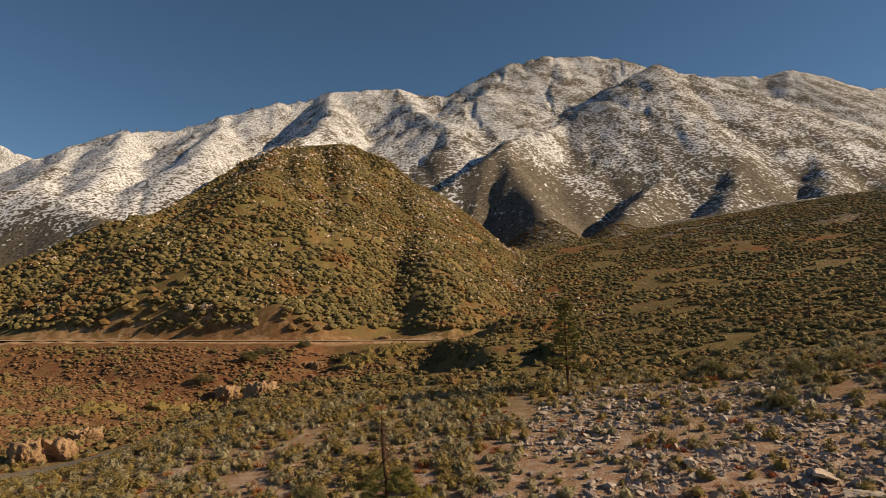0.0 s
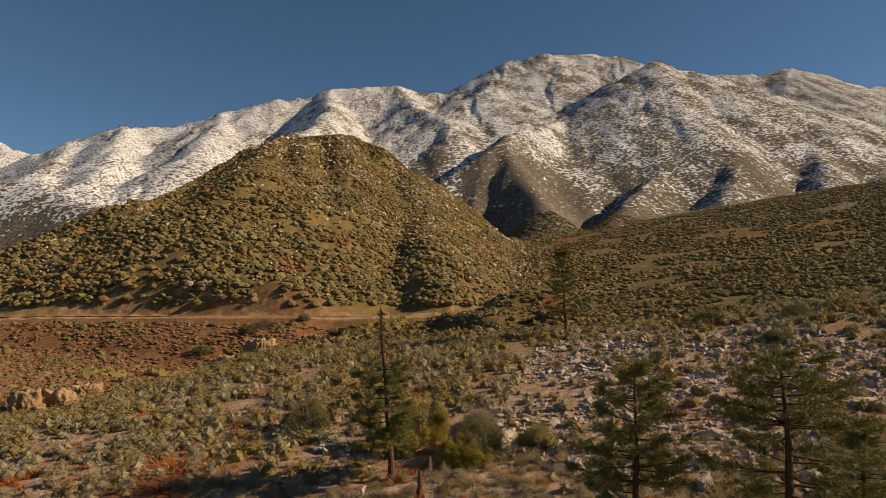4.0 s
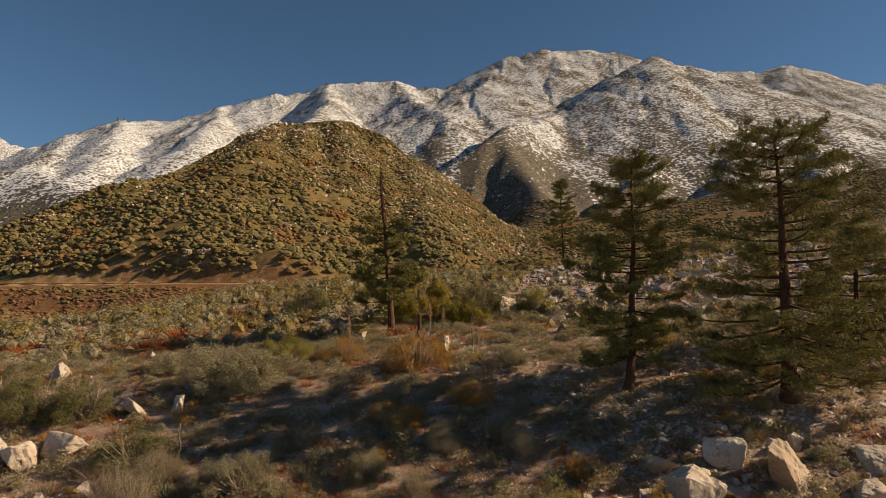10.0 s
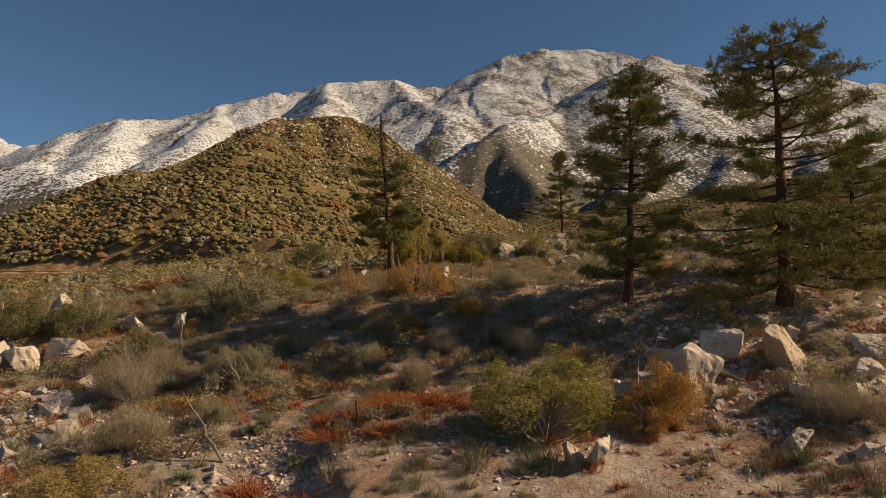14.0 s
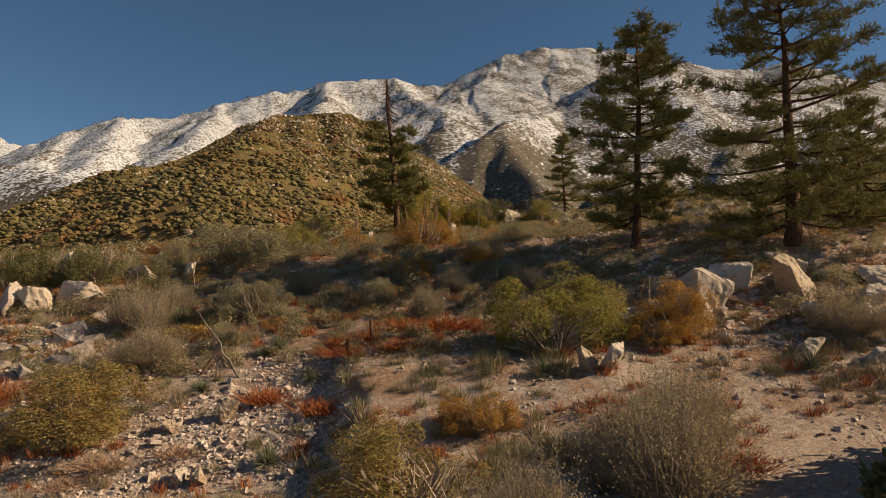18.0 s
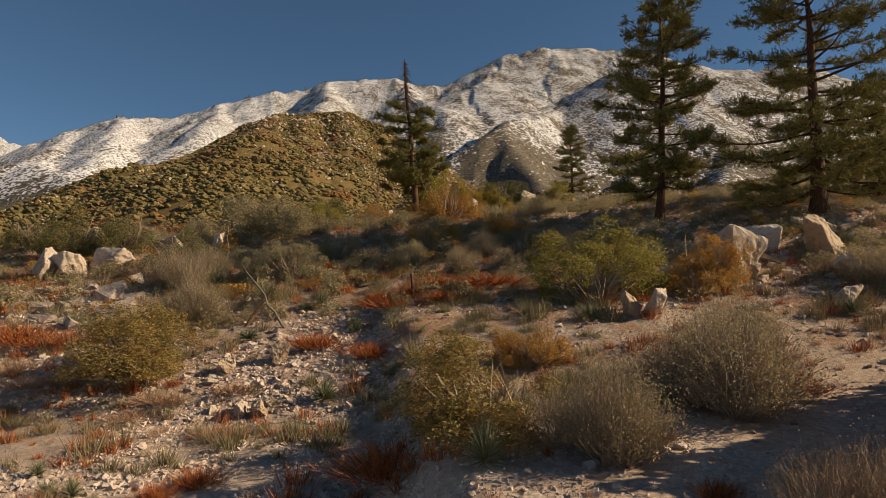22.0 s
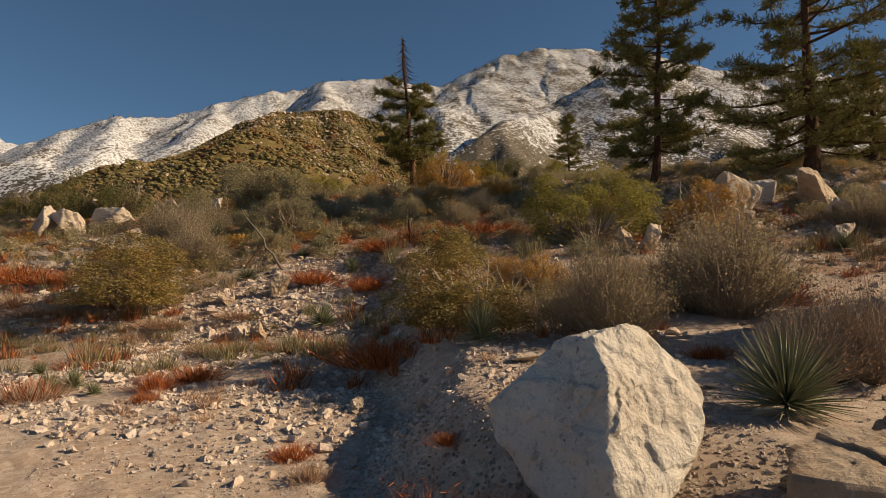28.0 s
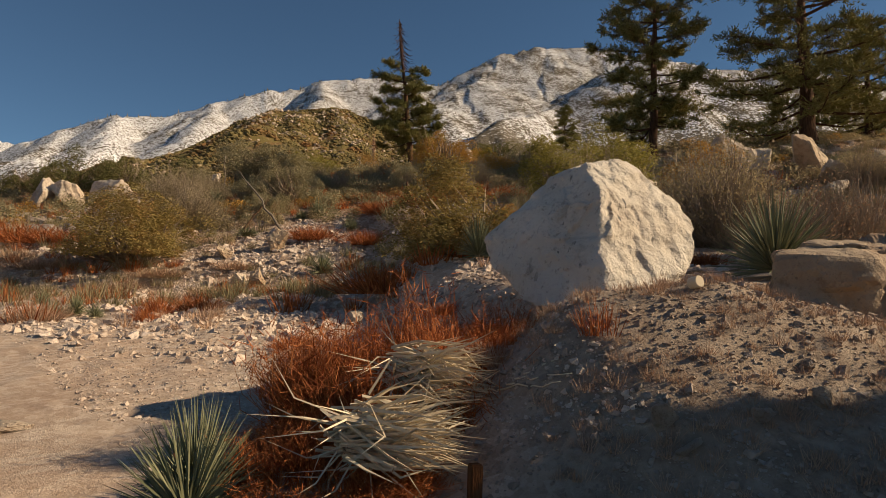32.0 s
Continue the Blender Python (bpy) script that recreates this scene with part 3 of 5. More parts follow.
def soft_hull(name, pts, cuts, rough, seed, sharp=34.0):
    """A boulder: the hull of some points with slightly rounded edges, chipped and roughened; even triangles."""
    pts = np.array(pts, float)
    mid_ = (pts.max(0) + pts.min(0)) / 2
    pts = pts - mid_
    bm = bmesh.new()
    for q in pts:
        bm.verts.new(q)
    bmesh.ops.convex_hull(bm, input=bm.verts)
    bm.normal_update()
    pl = np.array([(*f.normal, f.normal.dot(f.verts[0].co)) for f in bm.faces])
    bm.free()
    pl = pl[pl[:, 3] > 1e-4]
    d, f = ICO[cuts]
    size = np.abs(pts).max()
    q = np.clip(d @ pl[:, :3].T / pl[None, :, 3], 0, None)
    top = q.max(1)
    r = 1 / (top * ((q / top[:, None]) ** sharp).sum(1) ** (1 / sharp))
    v = d * r[:, None]
    out = np.empty(len(v))
    off = Vector((seed * 1.7, seed * 0.9, 0))
    for i, c in enumerate(v):
        c = Vector(c) / size
        k = 0.7 * noise.fractal(c * 2.0 + off, 0.9, 2.1, 7)
        k += 0.9 * (noise.cell(c * 3.1 + off + 0.45 * noise.noise_vector(c * 2.5)) - 0.5) + 0.5 * (noise.cell(c * 6.5 - off + 0.3 * noise.noise_vector(c * 5)) - 0.5)
        out[i] = k
    # let the chips' steps slope a little
    e = np.concatenate([f[:, [0, 1]], f[:, [1, 2]], f[:, [2, 0]]])
    tot, cnt = np.zeros(len(v)), np.zeros(len(v))
    np.add.at(tot, e[:, 0], out[e[:, 1]])
    np.add.at(cnt, e[:, 0], 1)
    out = 0.5 * out + 0.5 * tot / cnt
    v = v * (1 + rough * out / np.maximum(np.linalg.norm(v, axis=1) / size, 0.3))[:, None]
    return mesh_np(name, v, f), mid_


def rock_mesh(name, seed, points=14, scale=(1, 1, 0.8), cuts=0, rough=0.0, bevel=0.0):
    """An angular stone: the hull of scattered points, bevelled and roughened."""
    rng = np.random.default_rng(seed)
    p = unit(rng.normal(size=(points, 3))) * rng.uniform(0.82, 1.0, (points, 1)) * np.array(scale)
    bm = bmesh.new()
    for q in p:
        bm.verts.new(q)
    res = bmesh.ops.convex_hull(bm, input=bm.verts)
    bmesh.ops.delete(bm, geom=[g for g in res["geom_interior"] if isinstance(g, bmesh.types.BMVert)], context="VERTS")
    bmesh.ops.dissolve_limit(bm, angle_limit=0.18, verts=bm.verts, edges=bm.edges)
    if bevel:
        bmesh.ops.bevel(bm, geom=list(bm.edges), offset=bevel, segments=1, affect="EDGES")
    bmesh.ops.triangulate(bm, faces=bm.faces)
    for _ in range(cuts):
        bmesh.ops.subdivide_edges(bm, edges=list(bm.edges), cuts=1, use_grid_fill=True)
        bmesh.ops.triangulate(bm, faces=[f for f in bm.faces if len(f.verts) > 3])
    if rough:
        bm.normal_update()
        moved = []
        for q in bm.verts:
            c = q.co
            k = noise.fractal(c * 2.2 + Vector((seed, 0, 0)), 0.7, 2.1, 5) + 0.8 * (noise.cell(c * 2.6 + Vector((0, seed, 0))) - 0.5)
            moved.append(c + q.normal * (k * rough))
        for q, c in zip(bm.verts, moved):
            q.co = c
    me = bpy.data.meshes.new(name)
    bm.to_mesh(me)
    bm.free()
    return me

# ---- the land: one sheet to the horizon, fine ahead and coarse behind ----
az = np.radians(np.concatenate([np.arange(-42, 42.01, 0.17), np.arange(45, 316, 4.0)]))
rad = np.unique(np.concatenate([[0.0005, 0.25], np.exp(np.arange(math.log(0.6), math.log(4800), 0.019)), np.arange(232, 270, 1.3)]))
gx, gy = np.sin(az)[None] * rad[:, None], np.cos(az)[None] * rad[:, None]
gz = height(gx.ravel(), gy.ravel()).reshape(gx.shape)
na, nr = len(az), len(rad)
grid = np.stack([gx, gy, gz], 2)


def ring_mesh(name, i0, i1):
    v = grid[i0:i1 + 1].reshape(-1, 3)
    i, j = np.meshgrid(np.arange(i1 - i0), np.arange(na), indexing="ij")
    a, b = i * na + j, i * na + (j + 1) % na
    return mesh_np(name, v, np.stack([a, a + na, b + na, b], 2).reshape(-1, 4), True)


near_end, hill_end = int(np.searchsorted(rad, 212)), int(np.searchsorted(rad, 640))
core = ring_mesh("ground", 0, near_end)
tagged(part("ground", core, LAND), "stony alluvial ground of pale gravel, red-brown litter and low banks", "ground", kind="structure")
tagged(part("foothill", ring_mesh("foothill", near_end, hill_end), LAND), "brush-covered red-brown foothill with pale rock outcrops", "hill", kind="structure")
tagged(part("mountain_range", ring_mesh("mountain_range", hill_end, nr - 1), LAND), "snow-dusted rocky mountain range with brushy spurs and gullies", "mountain", kind="structure")


def strip(name, line, width, material, label, lift=0.06):
    """A road laid on the land along a line of (x, y)."""
    pts = []
    for (ax, ay), (bx, by) in zip(line, line[1:]):
        k = max(2, int(math.hypot(bx - ax, by - ay) / 2.0))
        pts += [(ax + (bx - ax) * t / k, ay + (by - ay) * t / k) for t in range(k)]
    p = np.array(pts + [line[-1]])
    d = unit(np.gradient(p, axis=0))
    nrm = np.stack([-d[:, 1], d[:, 0]], 1)
    v = []
    for off in np.linspace(-0.5, 0.5, 5):
        q = p + nrm * off * width
        v.append(np.column_stack([q, height(q[:, 0], q[:, 1]) + lift]))
    v = np.stack(v, 1)
    n = len(p)
    i, j = np.meshgrid(np.arange(n - 1), np.arange(4), indexing="ij")
    a = i * 5 + j
    return tagged(part(name, mesh_np(name, v.reshape(-1, 3), np.stack([a, a + 1, a + 6, a + 5], 2).reshape(-1, 4), True), material), label, "road", kind="structure")


strip("road_track", [(x, 246 + 5 * math.sin(x / 34)) for x in range(-215, 22, 6)], 4.6, TRACK, "narrow dirt track cut into the foot of the brushy hill", 0.3)
LANE_LINE = [(-120, 98), (-95, 104), (-77, 110), (-62, 122), (-52, 140)]
strip("road_lane", LANE_LINE, 4.2, LANE, "narrow paved lane through low brush", 0.12)

# ---- brush that nobody could count: joined clumps on the hill, fan and lower slopes ----
rng = np.random.default_rng(11)


def off_lane(x, y):
    """True away from the paved lane and its near verge."""
    d = np.full(np.shape(x), 1e4)
    for (ax, ay), (bx, by) in zip(LANE_LINE, LANE_LINE[1:]):
        ux, uy = bx - ax, by - ay
        t = np.clip(((x - ax) * ux + (y + 3.0 - ay) * uy) / (ux * ux + uy * uy), 0, 1)
        d = np.minimum(d, np.hypot(x - ax - t * ux, y + 3.0 - ay - t * uy))
    return d > 5.5


def clump(seed):
    """A lumpy dome with ragged leafy sprays, for shrubs far off."""
    r = np.random.default_rng(seed)
    d = unit(r.normal(size=(9, 3)))
    d[:, 2] = np.abs(d[:, 2])
    v, f = ball(seed, 1, 0.32)
    return join([(v * 0.84, f), leaves(d * 0.74, 0.5, r, 0.4)])


CLUMPS = [clump(100 + k) for k in range(6)]
DOMES = [ball(130 + k, 1, 0.34) for k in range(8)]


def brush_field(name, n, x0, x1, y0, y1, lo, hi, label, keep, material=BRUSH, tall=0.75, tpls=DOMES):
    x, y = rng.uniform(x0, x1, n), rng.uniform(y0, y1, n)
    z = height(x, y)
    off = y - 246 - 5 * np.sin(x / 34)
    ok = keep(x, y, z) & ((off < -9) | (off > 4.5) | (x > 24)) & off_lane(x, y)
    x, y, z = x[ok], y[ok], z[ok]
    size = lo + (hi - lo) * rng.uniform(0, 1, len(x)) ** 1.8
    turn = rng.uniform(0, 6.28, len(x))
    sets = []
    for k, tpl in enumerate(tpls):
        pick = np.arange(len(x)) % len(tpls) == k
        sets.append(spread(tpl, np.column_stack([x, y, z + 0.12 * size])[pick], size[pick], turn[pick], size[pick] * tall))
    v, f = join(sets)
    return tagged(part(name, mesh_np(name, v, f), material), label, "shrubs", kind="stuff")


brush_field("hill_brush", 66000, -330, 110, 236, 625, 0.7, 2.1, "dense olive-brown chaparral brush over the foothill",
            lambda x, y, z: (z > 24) & (fbm(x / 14, y / 14, 3, 90) > -0.30) & (np.abs(x) < 0.75 * y) & (x < 0.135 * y + 8) & (z + 0.12 * (y - 450) < 220), tall=0.8)
brush_field("fan_brush", 14000, -190, 200, 118, 244, 0.6, 1.65, "low olive and grey brush scattered over the fan",
            lambda x, y, z: (np.abs(x) < 0.80 * y) & (fbm(x / 9, y / 9, 3, 95) > -0.20) & ((x > -30) | (y < 150) | (fbm(x / 12, y / 12, 3, 99) > 0.02)), tpls=CLUMPS)
brush_field("slope_brush", 40000, 20, 520, 240, 700, 0.6, 1.8, "olive brush and red earth on the slopes below the snow",
            lambda x, y, z: (x < 0.78 * y) & (x > 0.07 * y) & (z + 0.12 * (y - 450) < 190) & (fbm(x / 22, y / 22, 3, 97) > -0.28))

brush_field("wash_brush", 15000, -190, -8, 128, 243, 0.35, 1.0, "low red-brown dry growth over the wash below the track",
            lambda x, y, z: (np.abs(x) < 0.80 * y) & (x < -22 - 0.6 * (190 - y) * (y < 190)) & (fbm(x / 7, y / 7, 3, 98) > -0.18), BRUSH_RED, 0.6)

brush_field("wash_thicket", 2600, -100, -5, 150, 243, 1.3, 3.2, "tall dark olive thicket along the wash",
            lambda x, y, z: (np.abs(y - 236 - 0.72 * (x + 12)) < 5 + 3 * np.sin(x / 6)) & (fbm(x / 10, y / 10, 3, 93) > -0.05), LEAF_OLIVE, 0.85, CLUMPS)

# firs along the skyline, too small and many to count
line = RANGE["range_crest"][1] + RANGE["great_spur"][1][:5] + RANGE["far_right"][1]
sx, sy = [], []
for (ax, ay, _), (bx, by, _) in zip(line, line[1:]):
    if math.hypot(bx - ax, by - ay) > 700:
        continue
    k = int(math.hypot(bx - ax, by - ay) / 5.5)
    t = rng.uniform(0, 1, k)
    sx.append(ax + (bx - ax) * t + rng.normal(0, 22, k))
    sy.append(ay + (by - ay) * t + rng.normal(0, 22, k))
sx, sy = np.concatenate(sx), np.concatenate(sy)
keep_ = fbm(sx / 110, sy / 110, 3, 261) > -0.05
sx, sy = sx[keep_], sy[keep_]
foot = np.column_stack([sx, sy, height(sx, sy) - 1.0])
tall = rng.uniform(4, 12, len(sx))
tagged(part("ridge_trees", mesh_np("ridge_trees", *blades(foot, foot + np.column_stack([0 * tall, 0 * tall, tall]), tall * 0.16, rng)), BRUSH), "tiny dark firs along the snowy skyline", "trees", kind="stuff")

# eroded tan bluffs along the wash, and pale rock faces above the track
for i, (x, y, w, h_, tan) in enumerate([(-69, 203, 10, 8, 1), (-40, 139, 9, 7.5, 1), (-74, 123, 11, 9, 1), (-78, 120, 10, 10, 1), (-76, 136, 9, 7, 1), (-45, 223, 7, 4, 1), (-96, 255, 9, 3.5, 0), (-104, 257, 6, 3, 0), (-24, 254, 7, 3, 1)]):
    r = np.random.default_rng(270 + i)
    p = unit(r.normal(size=(34, 3))) * np.array([0.46 * w, 0.34 * w, 0.8 * h_]) * r.uniform(0.75, 1.1, (34, 1))
    p[:, 2] = np.minimum(p[:, 2], 0.30 * h_ + 0.02 * p[:, 0])
    me, mid_ = soft_hull("bluff", p, 5, 0.15, 30 + i)
    ob = part("bluff", me, EARTH if tan else PALE, m=Matrix.Translation((x, y, height1(x, y))))
    tagged(ob, "eroded tan earth bluff beside the wash" if tan else "pale broken rock face above the dirt track", "bluff", "bluffs")
# ---- plants that stand near enough to be told apart ----
# rows: x, y, width, height in metres
OLIVE = [(-11.85, 21.04, 4.07, 2.65), (-0.30, 14.3, 3.6, 2.5), (-14.07, 69.61, 5.3, 4.67), (-24.39, 39.28, 4.2, 3.85), (-21.08, 38.94, 4.16, 3.81), (3.85, 58.93, 6.07, 4.49), (-14.85, 32.88, 3.8, 2.63), (-29.5, 43.0, 4.4, 3.0)]
GREY = [(1.93, 12.15, 2.59, 2.53), (5.41, 14.75, 4, 3.2), (-13.95, 29.74, 2.91, 2.64), (-11.47, 25.56, 2.95, 2.04), (-0.66, 28.83, 1.54, 1.79), (4.74, 32.57, 2.03, 1.45), (0.59, 33, 1.76, 1.76), (6.79, 17.42, 3.4, 2.78), (15.35, 23.85, 2.97, 2.12), (3.97, 65.94, 4.11, 2.94), (-12.95, 31.59, 2.53, 1.97)]
GREEN = [(4.3, 24.0, 4.6, 3.4), (9.52, 59.76, 3.73, 2.93), (-10.74, 46.46, 3.75, 2.5)]
GOLD = [(-1.12, 43.36, 4.47, 3.3), (9.23, 25.33, 2.93, 2.48), (2.59, 38.18, 2.55, 1.7), (1.35, 18.7, 2.1, 1.5), (-6.44, 46.96, 2.53, 1.89), (7.44, 30.01, 1.6, 1.6), (-2.14, 36.18, 3.25, 1.62), (8.34, 24.21, 2.4, 1.52)]
SAGE = [(-14.25, 44.59, 6.8, 3.6), (-8.74, 30.48, 3.12, 2.17), (-13.27, 42.2, 5.64, 3.57), (-8.75, 27.22, 1.45, 1.33), (-1.88, 34.88, 1.86, 1.55), (-9.97, 31, 2.49, 1.66), (-6.84, 33.77, 2.1, 1.5), (-2.92, 30.83, 1.92, 1.65), (-19.42, 47.2, 2.53, 2.11), (3.9, 33.92, 1.82, 1.52), (5.07, 42.5, 2.27, 1.51)]
YELLOW = [(-1.61, 62.5, 5.01, 6.6), (2.73, 57.5, 4, 3)]
YUCCA = [(-0.61, 11.76, 0.94, 1.07), (-4.91, 19.04, 1.13, 0.89), (2.62, 7.2, 1.6, 1.3), (-10.45, 14.36, 0.58, 0.45), (-9.36, 13.05, 0.53, 0.41), (-8.32, 12.7, 0.46, 0.37), (-9.04, 13.26, 0.6, 0.6), (-9.6, 13.33, 0.6, 0.41), (-14.17, 18.84, 0.68, 0.48), (-12.09, 30.11, 1.66, 1.07), (-10.6, 29.48, 1.05, 0.73), (-13.9, 32.28, 1.03, 0.75), (-14.14, 31.55, 0.95, 0.73), (-12.62, 32.38, 1.04, 0.75), (-6.45, 26.23, 1.12, 1.03), (-14.67, 26, 0.92, 0.65)]
YUCCA += [(-2.62, 3.0, 0.86, 0.66), (-13.23, 25.73, 0.78, 0.59), (-16.09, 25.3, 1.12, 0.72), (-14.36, 24.55, 1.09, 0.65), (-4.74, 23.84, 0.76, 0.59), (-14.29, 28.54, 0.91, 0.61), (-2.6, 30.42, 0.92, 0.81), (12.45, 21.36, 1, 0.81), (17.7, 29.76, 1.01, 0.79), (3.68, 21.56, 0.97, 0.7), (-4.64, 23.48, 0.72, 0.51), (-7.05, 26, 0.94, 0.56), (-2.68, 3.28, 0.82, 0.7), (-8.48, 23.13, 1.25, 0.54)]
RED = [(-2.49, 13.4, 1.94, 1.03), (-5.82, 22.25, 1.7, 0.84), (-6.71, 13.92, 0.94, 0.6), (-7.2, 12.96, 0.7, 0.7), (3.16, 10.47, 0.76, 0.4), (-17.34, 24.04, 3.03, 1.21), (-1.23, 24.62, 1.99, 0.66), (-3.25, 24.94, 2.47, 0.72), (0.51, 27.44, 3.21, 0.89), (4.26, 23.4, 1.18, 0.72), (7.55, 16.37, 1.63, 0.74), (-3.84, 21.5, 1.55, 0.85), (-1.26, 7.56, 0.38, 0.25), (-3.45, 9.01, 0.58, 0.37)]
RED += [(-7, 12.06, 0.44, 0.39), (-15.33, 23.4, 2.6, 0.9), (-3.99, 26.46, 1.18, 0.75), (-1.52, 27.21, 2.18, 0.87), (-2.53, 25.83, 1.38, 0.92), (-4.86, 29.71, 1.59, 0.69), (-23.96, 61.52, 7.71, 1.6), (-23.55, 56.88, 6.11, 1.3)]
STRAW = [(-13.43, 23.54, 1.27, 0.85), (-9.85, 19.31, 1.74, 0.59), (-7.77, 19.76, 1.6, 0.61), (-13.63, 20.44, 1.29, 0.66), (-10.46, 18.5, 1.33, 0.57), (-15.68, 21.3, 1.34, 0.96), (-3.06, 8.12, 0.52, 0.45), (-16.46, 32.4, 2.02, 1.15), (-15.58, 23.66, 1.7, 0.85), (-12.82, 20.99, 1.13, 0.57), (-14.5, 20.41, 1.66, 0.74), (-7.62, 17.45, 1.42, 0.54), (-9.38, 12.55, 1.14, 0.8)]


def stand(x, y, w=1.0, h=1.0, turn=0.0, sink=0.03):
    return Matrix.LocRotScale((x, y, height1(x, y) - sink * h), Euler((0, 0, turn)), (w, w, h))


def leafy_shrub(seed, n, size, leaf_material, name, label, category, group, m, twigs=140, lumps=9):
    """A rounded shrub one metre wide and high: forked stems and a lumpy crown of small leaves."""
    r = np.random.default_rng(seed)
    ob = thing(name, label, category, group, m=m)
    p, face = bunch_points(n, r, lumps)
    p = p * np.array([0.5, 0.5, 0.80]) + np.array([0, 0, 0.03])
    tagged(part("foliage", mesh_np("foliage", *leaves(p, size, r, 0.3, face)), leaf_material, ob), kind="stuff")
    tip = dome_points(twigs, r, lumps, 0.2) * np.array([0.47, 0.47, 0.70]) + np.array([0, 0, 0.05])
    foot = np.column_stack([r.normal(0, 0.035, (twigs, 2)), np.full(twigs, -0.03)])
    tagged(part("stem_tangle", mesh_np("stem_tangle", *blades(foot, tip, 0.008, r, r.normal(0, 0.04, (twigs, 3)))), TWIG, ob), kind="stuff")
    return ob


def twiggy_shrub(seed, leaf_material, name, label, category, group, m, n=1900, leaf_n=16000):
    """A broom-like shrub: many thin rising stems with sparse small leaves near their ends."""
    r = np.random.default_rng(seed)
    ob = thing(name, label, category, group, m=m)
    a, e = r.uniform(0, 6.283, n), np.arccos(r.uniform(0.25, 1.0, n))
    reach = r.uniform(0.5, 1.0, n)
    # several sprays of unequal height grown into one another
    knot = np.column_stack([r.normal(0, 0.13, (7, 2)), np.zeros(7)])
    rise = r.uniform(0.55, 1.0, 7)
    g_ = r.integers(0, 7, n)
    d = np.column_stack([np.cos(a) * np.sin(e) * 0.42, np.sin(a) * np.sin(e) * 0.42, np.cos(e) * 0.92 * rise[g_] + 0.05])
    tip = knot[g_] + d * reach[:, None] + r.normal(0, 0.02, (n, 3))
    start = knot[g_] + (tip - knot[g_]) * r.uniform(0.0, 0.6, (n, 1)) + r.normal(0, 0.015, (n, 3))
    start[:, 2] = np.maximum(start[:, 2] - 0.02, -0.02)
    tagged(part("stem_tangle", mesh_np("stem_tangle", *blades(start, tip, 0.0021, r, r.normal(0, 0.035, (n, 3)))), TWIG, ob), kind="stuff")
    k = r.integers(0, n, leaf_n)
    at = start[k] + (tip[k] - start[k]) * r.uniform(0.35, 1.05, (leaf_n, 1)) + r.normal(0, 0.018, (leaf_n, 3))
    at[:, 2] = np.maximum(at[:, 2], 0.01)
    tagged(part("foliage", mesh_np("foliage", *leaves(at, 0.0145, r, 0.9)), leaf_material, ob), kind="stuff")
    return ob


def tuft(seed, material, name, label, category, group, m, n=420, width=0.0065, splay=0.5):
    """A tuft of fine dry stems."""
    r = np.random.default_rng(seed)
    ob = thing(name, label, category, group, m=m)
    foot = np.column_stack([r.normal(0, 0.15, (n, 2)), np.full(n, -0.03)])
    out = foot[:, :2] * splay * 1.4 + r.normal(0, 0.10, (n, 2))
    tip = np.column_stack([foot[:, :2] + out, r.uniform(0.3, 1.0, n) * (1 - 0.9 * np.hypot(foot[:, 0], foot[:, 1]))])
    tagged(part("stem_clump", mesh_np("stem_clump", *blades(foot, tip, width, r, r.normal(0, 0.03, (n, 3)))), material, ob), kind="stuff")
    k = r.integers(0, n, n // 2)
    at = foot[k] + (tip[k] - foot[k]) * r.uniform(0.4, 0.95, (n // 2, 1))
    side = at + r.normal(0, 0.07, (n // 2, 3)) + np.array([0, 0, 0.06])
    tagged(part("side_growth", mesh_np("side_growth", *blades(at, side, width * 0.7, r)), material, ob), kind="stuff")
    return ob


def yucca(seed, m, n=230):
    """A ball of stiff grey-green blades with dry ones at its foot."""
    r = np.random.default_rng(seed)
    ob = thing("yucca", "grey-green spiky yucca rosette on stony ground", "yucca", "yuccas", m=m)
    a, s = r.uniform(0, 6.283, n), r.uniform(-0.12, 1.0, n)
    c = np.sqrt(np.maximum(0, 1 - s * s))
    d = np.column_stack([np.cos(a) * c * 0.5, np.sin(a) * c * 0.5, s * 0.85])
    foot = d * 0.05 + np.array([0, 0, 0.12])
    tip = foot + d * r.uniform(0.82, 1.0, (n, 1))
    tip[:, 2] = np.maximum(tip[:, 2], 0.0)
    tagged(part("rosette", mesh_np("rosette", *blades(foot, tip, 0.011, r, np.column_stack([np.zeros((n, 2)), np.full(n, 0.012)]))), LEAF_YUCCA, ob), kind="stuff")
    k = 50
    a = r.uniform(0, 6.283, k)
    foot = np.column_stack([np.cos(a) * 0.04, np.sin(a) * 0.04, np.full(k, 0.06)])
    tip = np.column_stack([np.cos(a) * 0.36, np.sin(a) * 0.36, r.uniform(-0.02, 0.06, k)])
    tagged(part("dry_skirt", mesh_np("dry_skirt", *blades(foot, tip, 0.011, r)), LEAF_DEAD, ob, "dry straw-coloured lower blades"), kind="stuff")
    return ob


def plant_out(rows, makers, seed, grow=(1.0, 1.0)):
    """Builds one plant for each maker, and copies them over the other rows."""
    r = random.Random(seed)
    made = []
    for i, (x, y, w, h) in enumerate(rows):
        m = stand(x, y, w * grow[0], h * grow[1], r.uniform(0, 6.28))
        if i < len(makers):
            made.append(makers[i](m))
        else:
            first = rows[i % len(made)]
            copy_thing(made[i % len(made)], stand(x, y, w / first[2], h / first[3], r.uniform(0, 6.28)))


def shrubs(mat_, n, size, name, label, group, seed, count=3):
    return [lambda m, k=k: leafy_shrub(seed + k, n, size, mat_, name, label, "shrub", group, m) for k in range(count)]


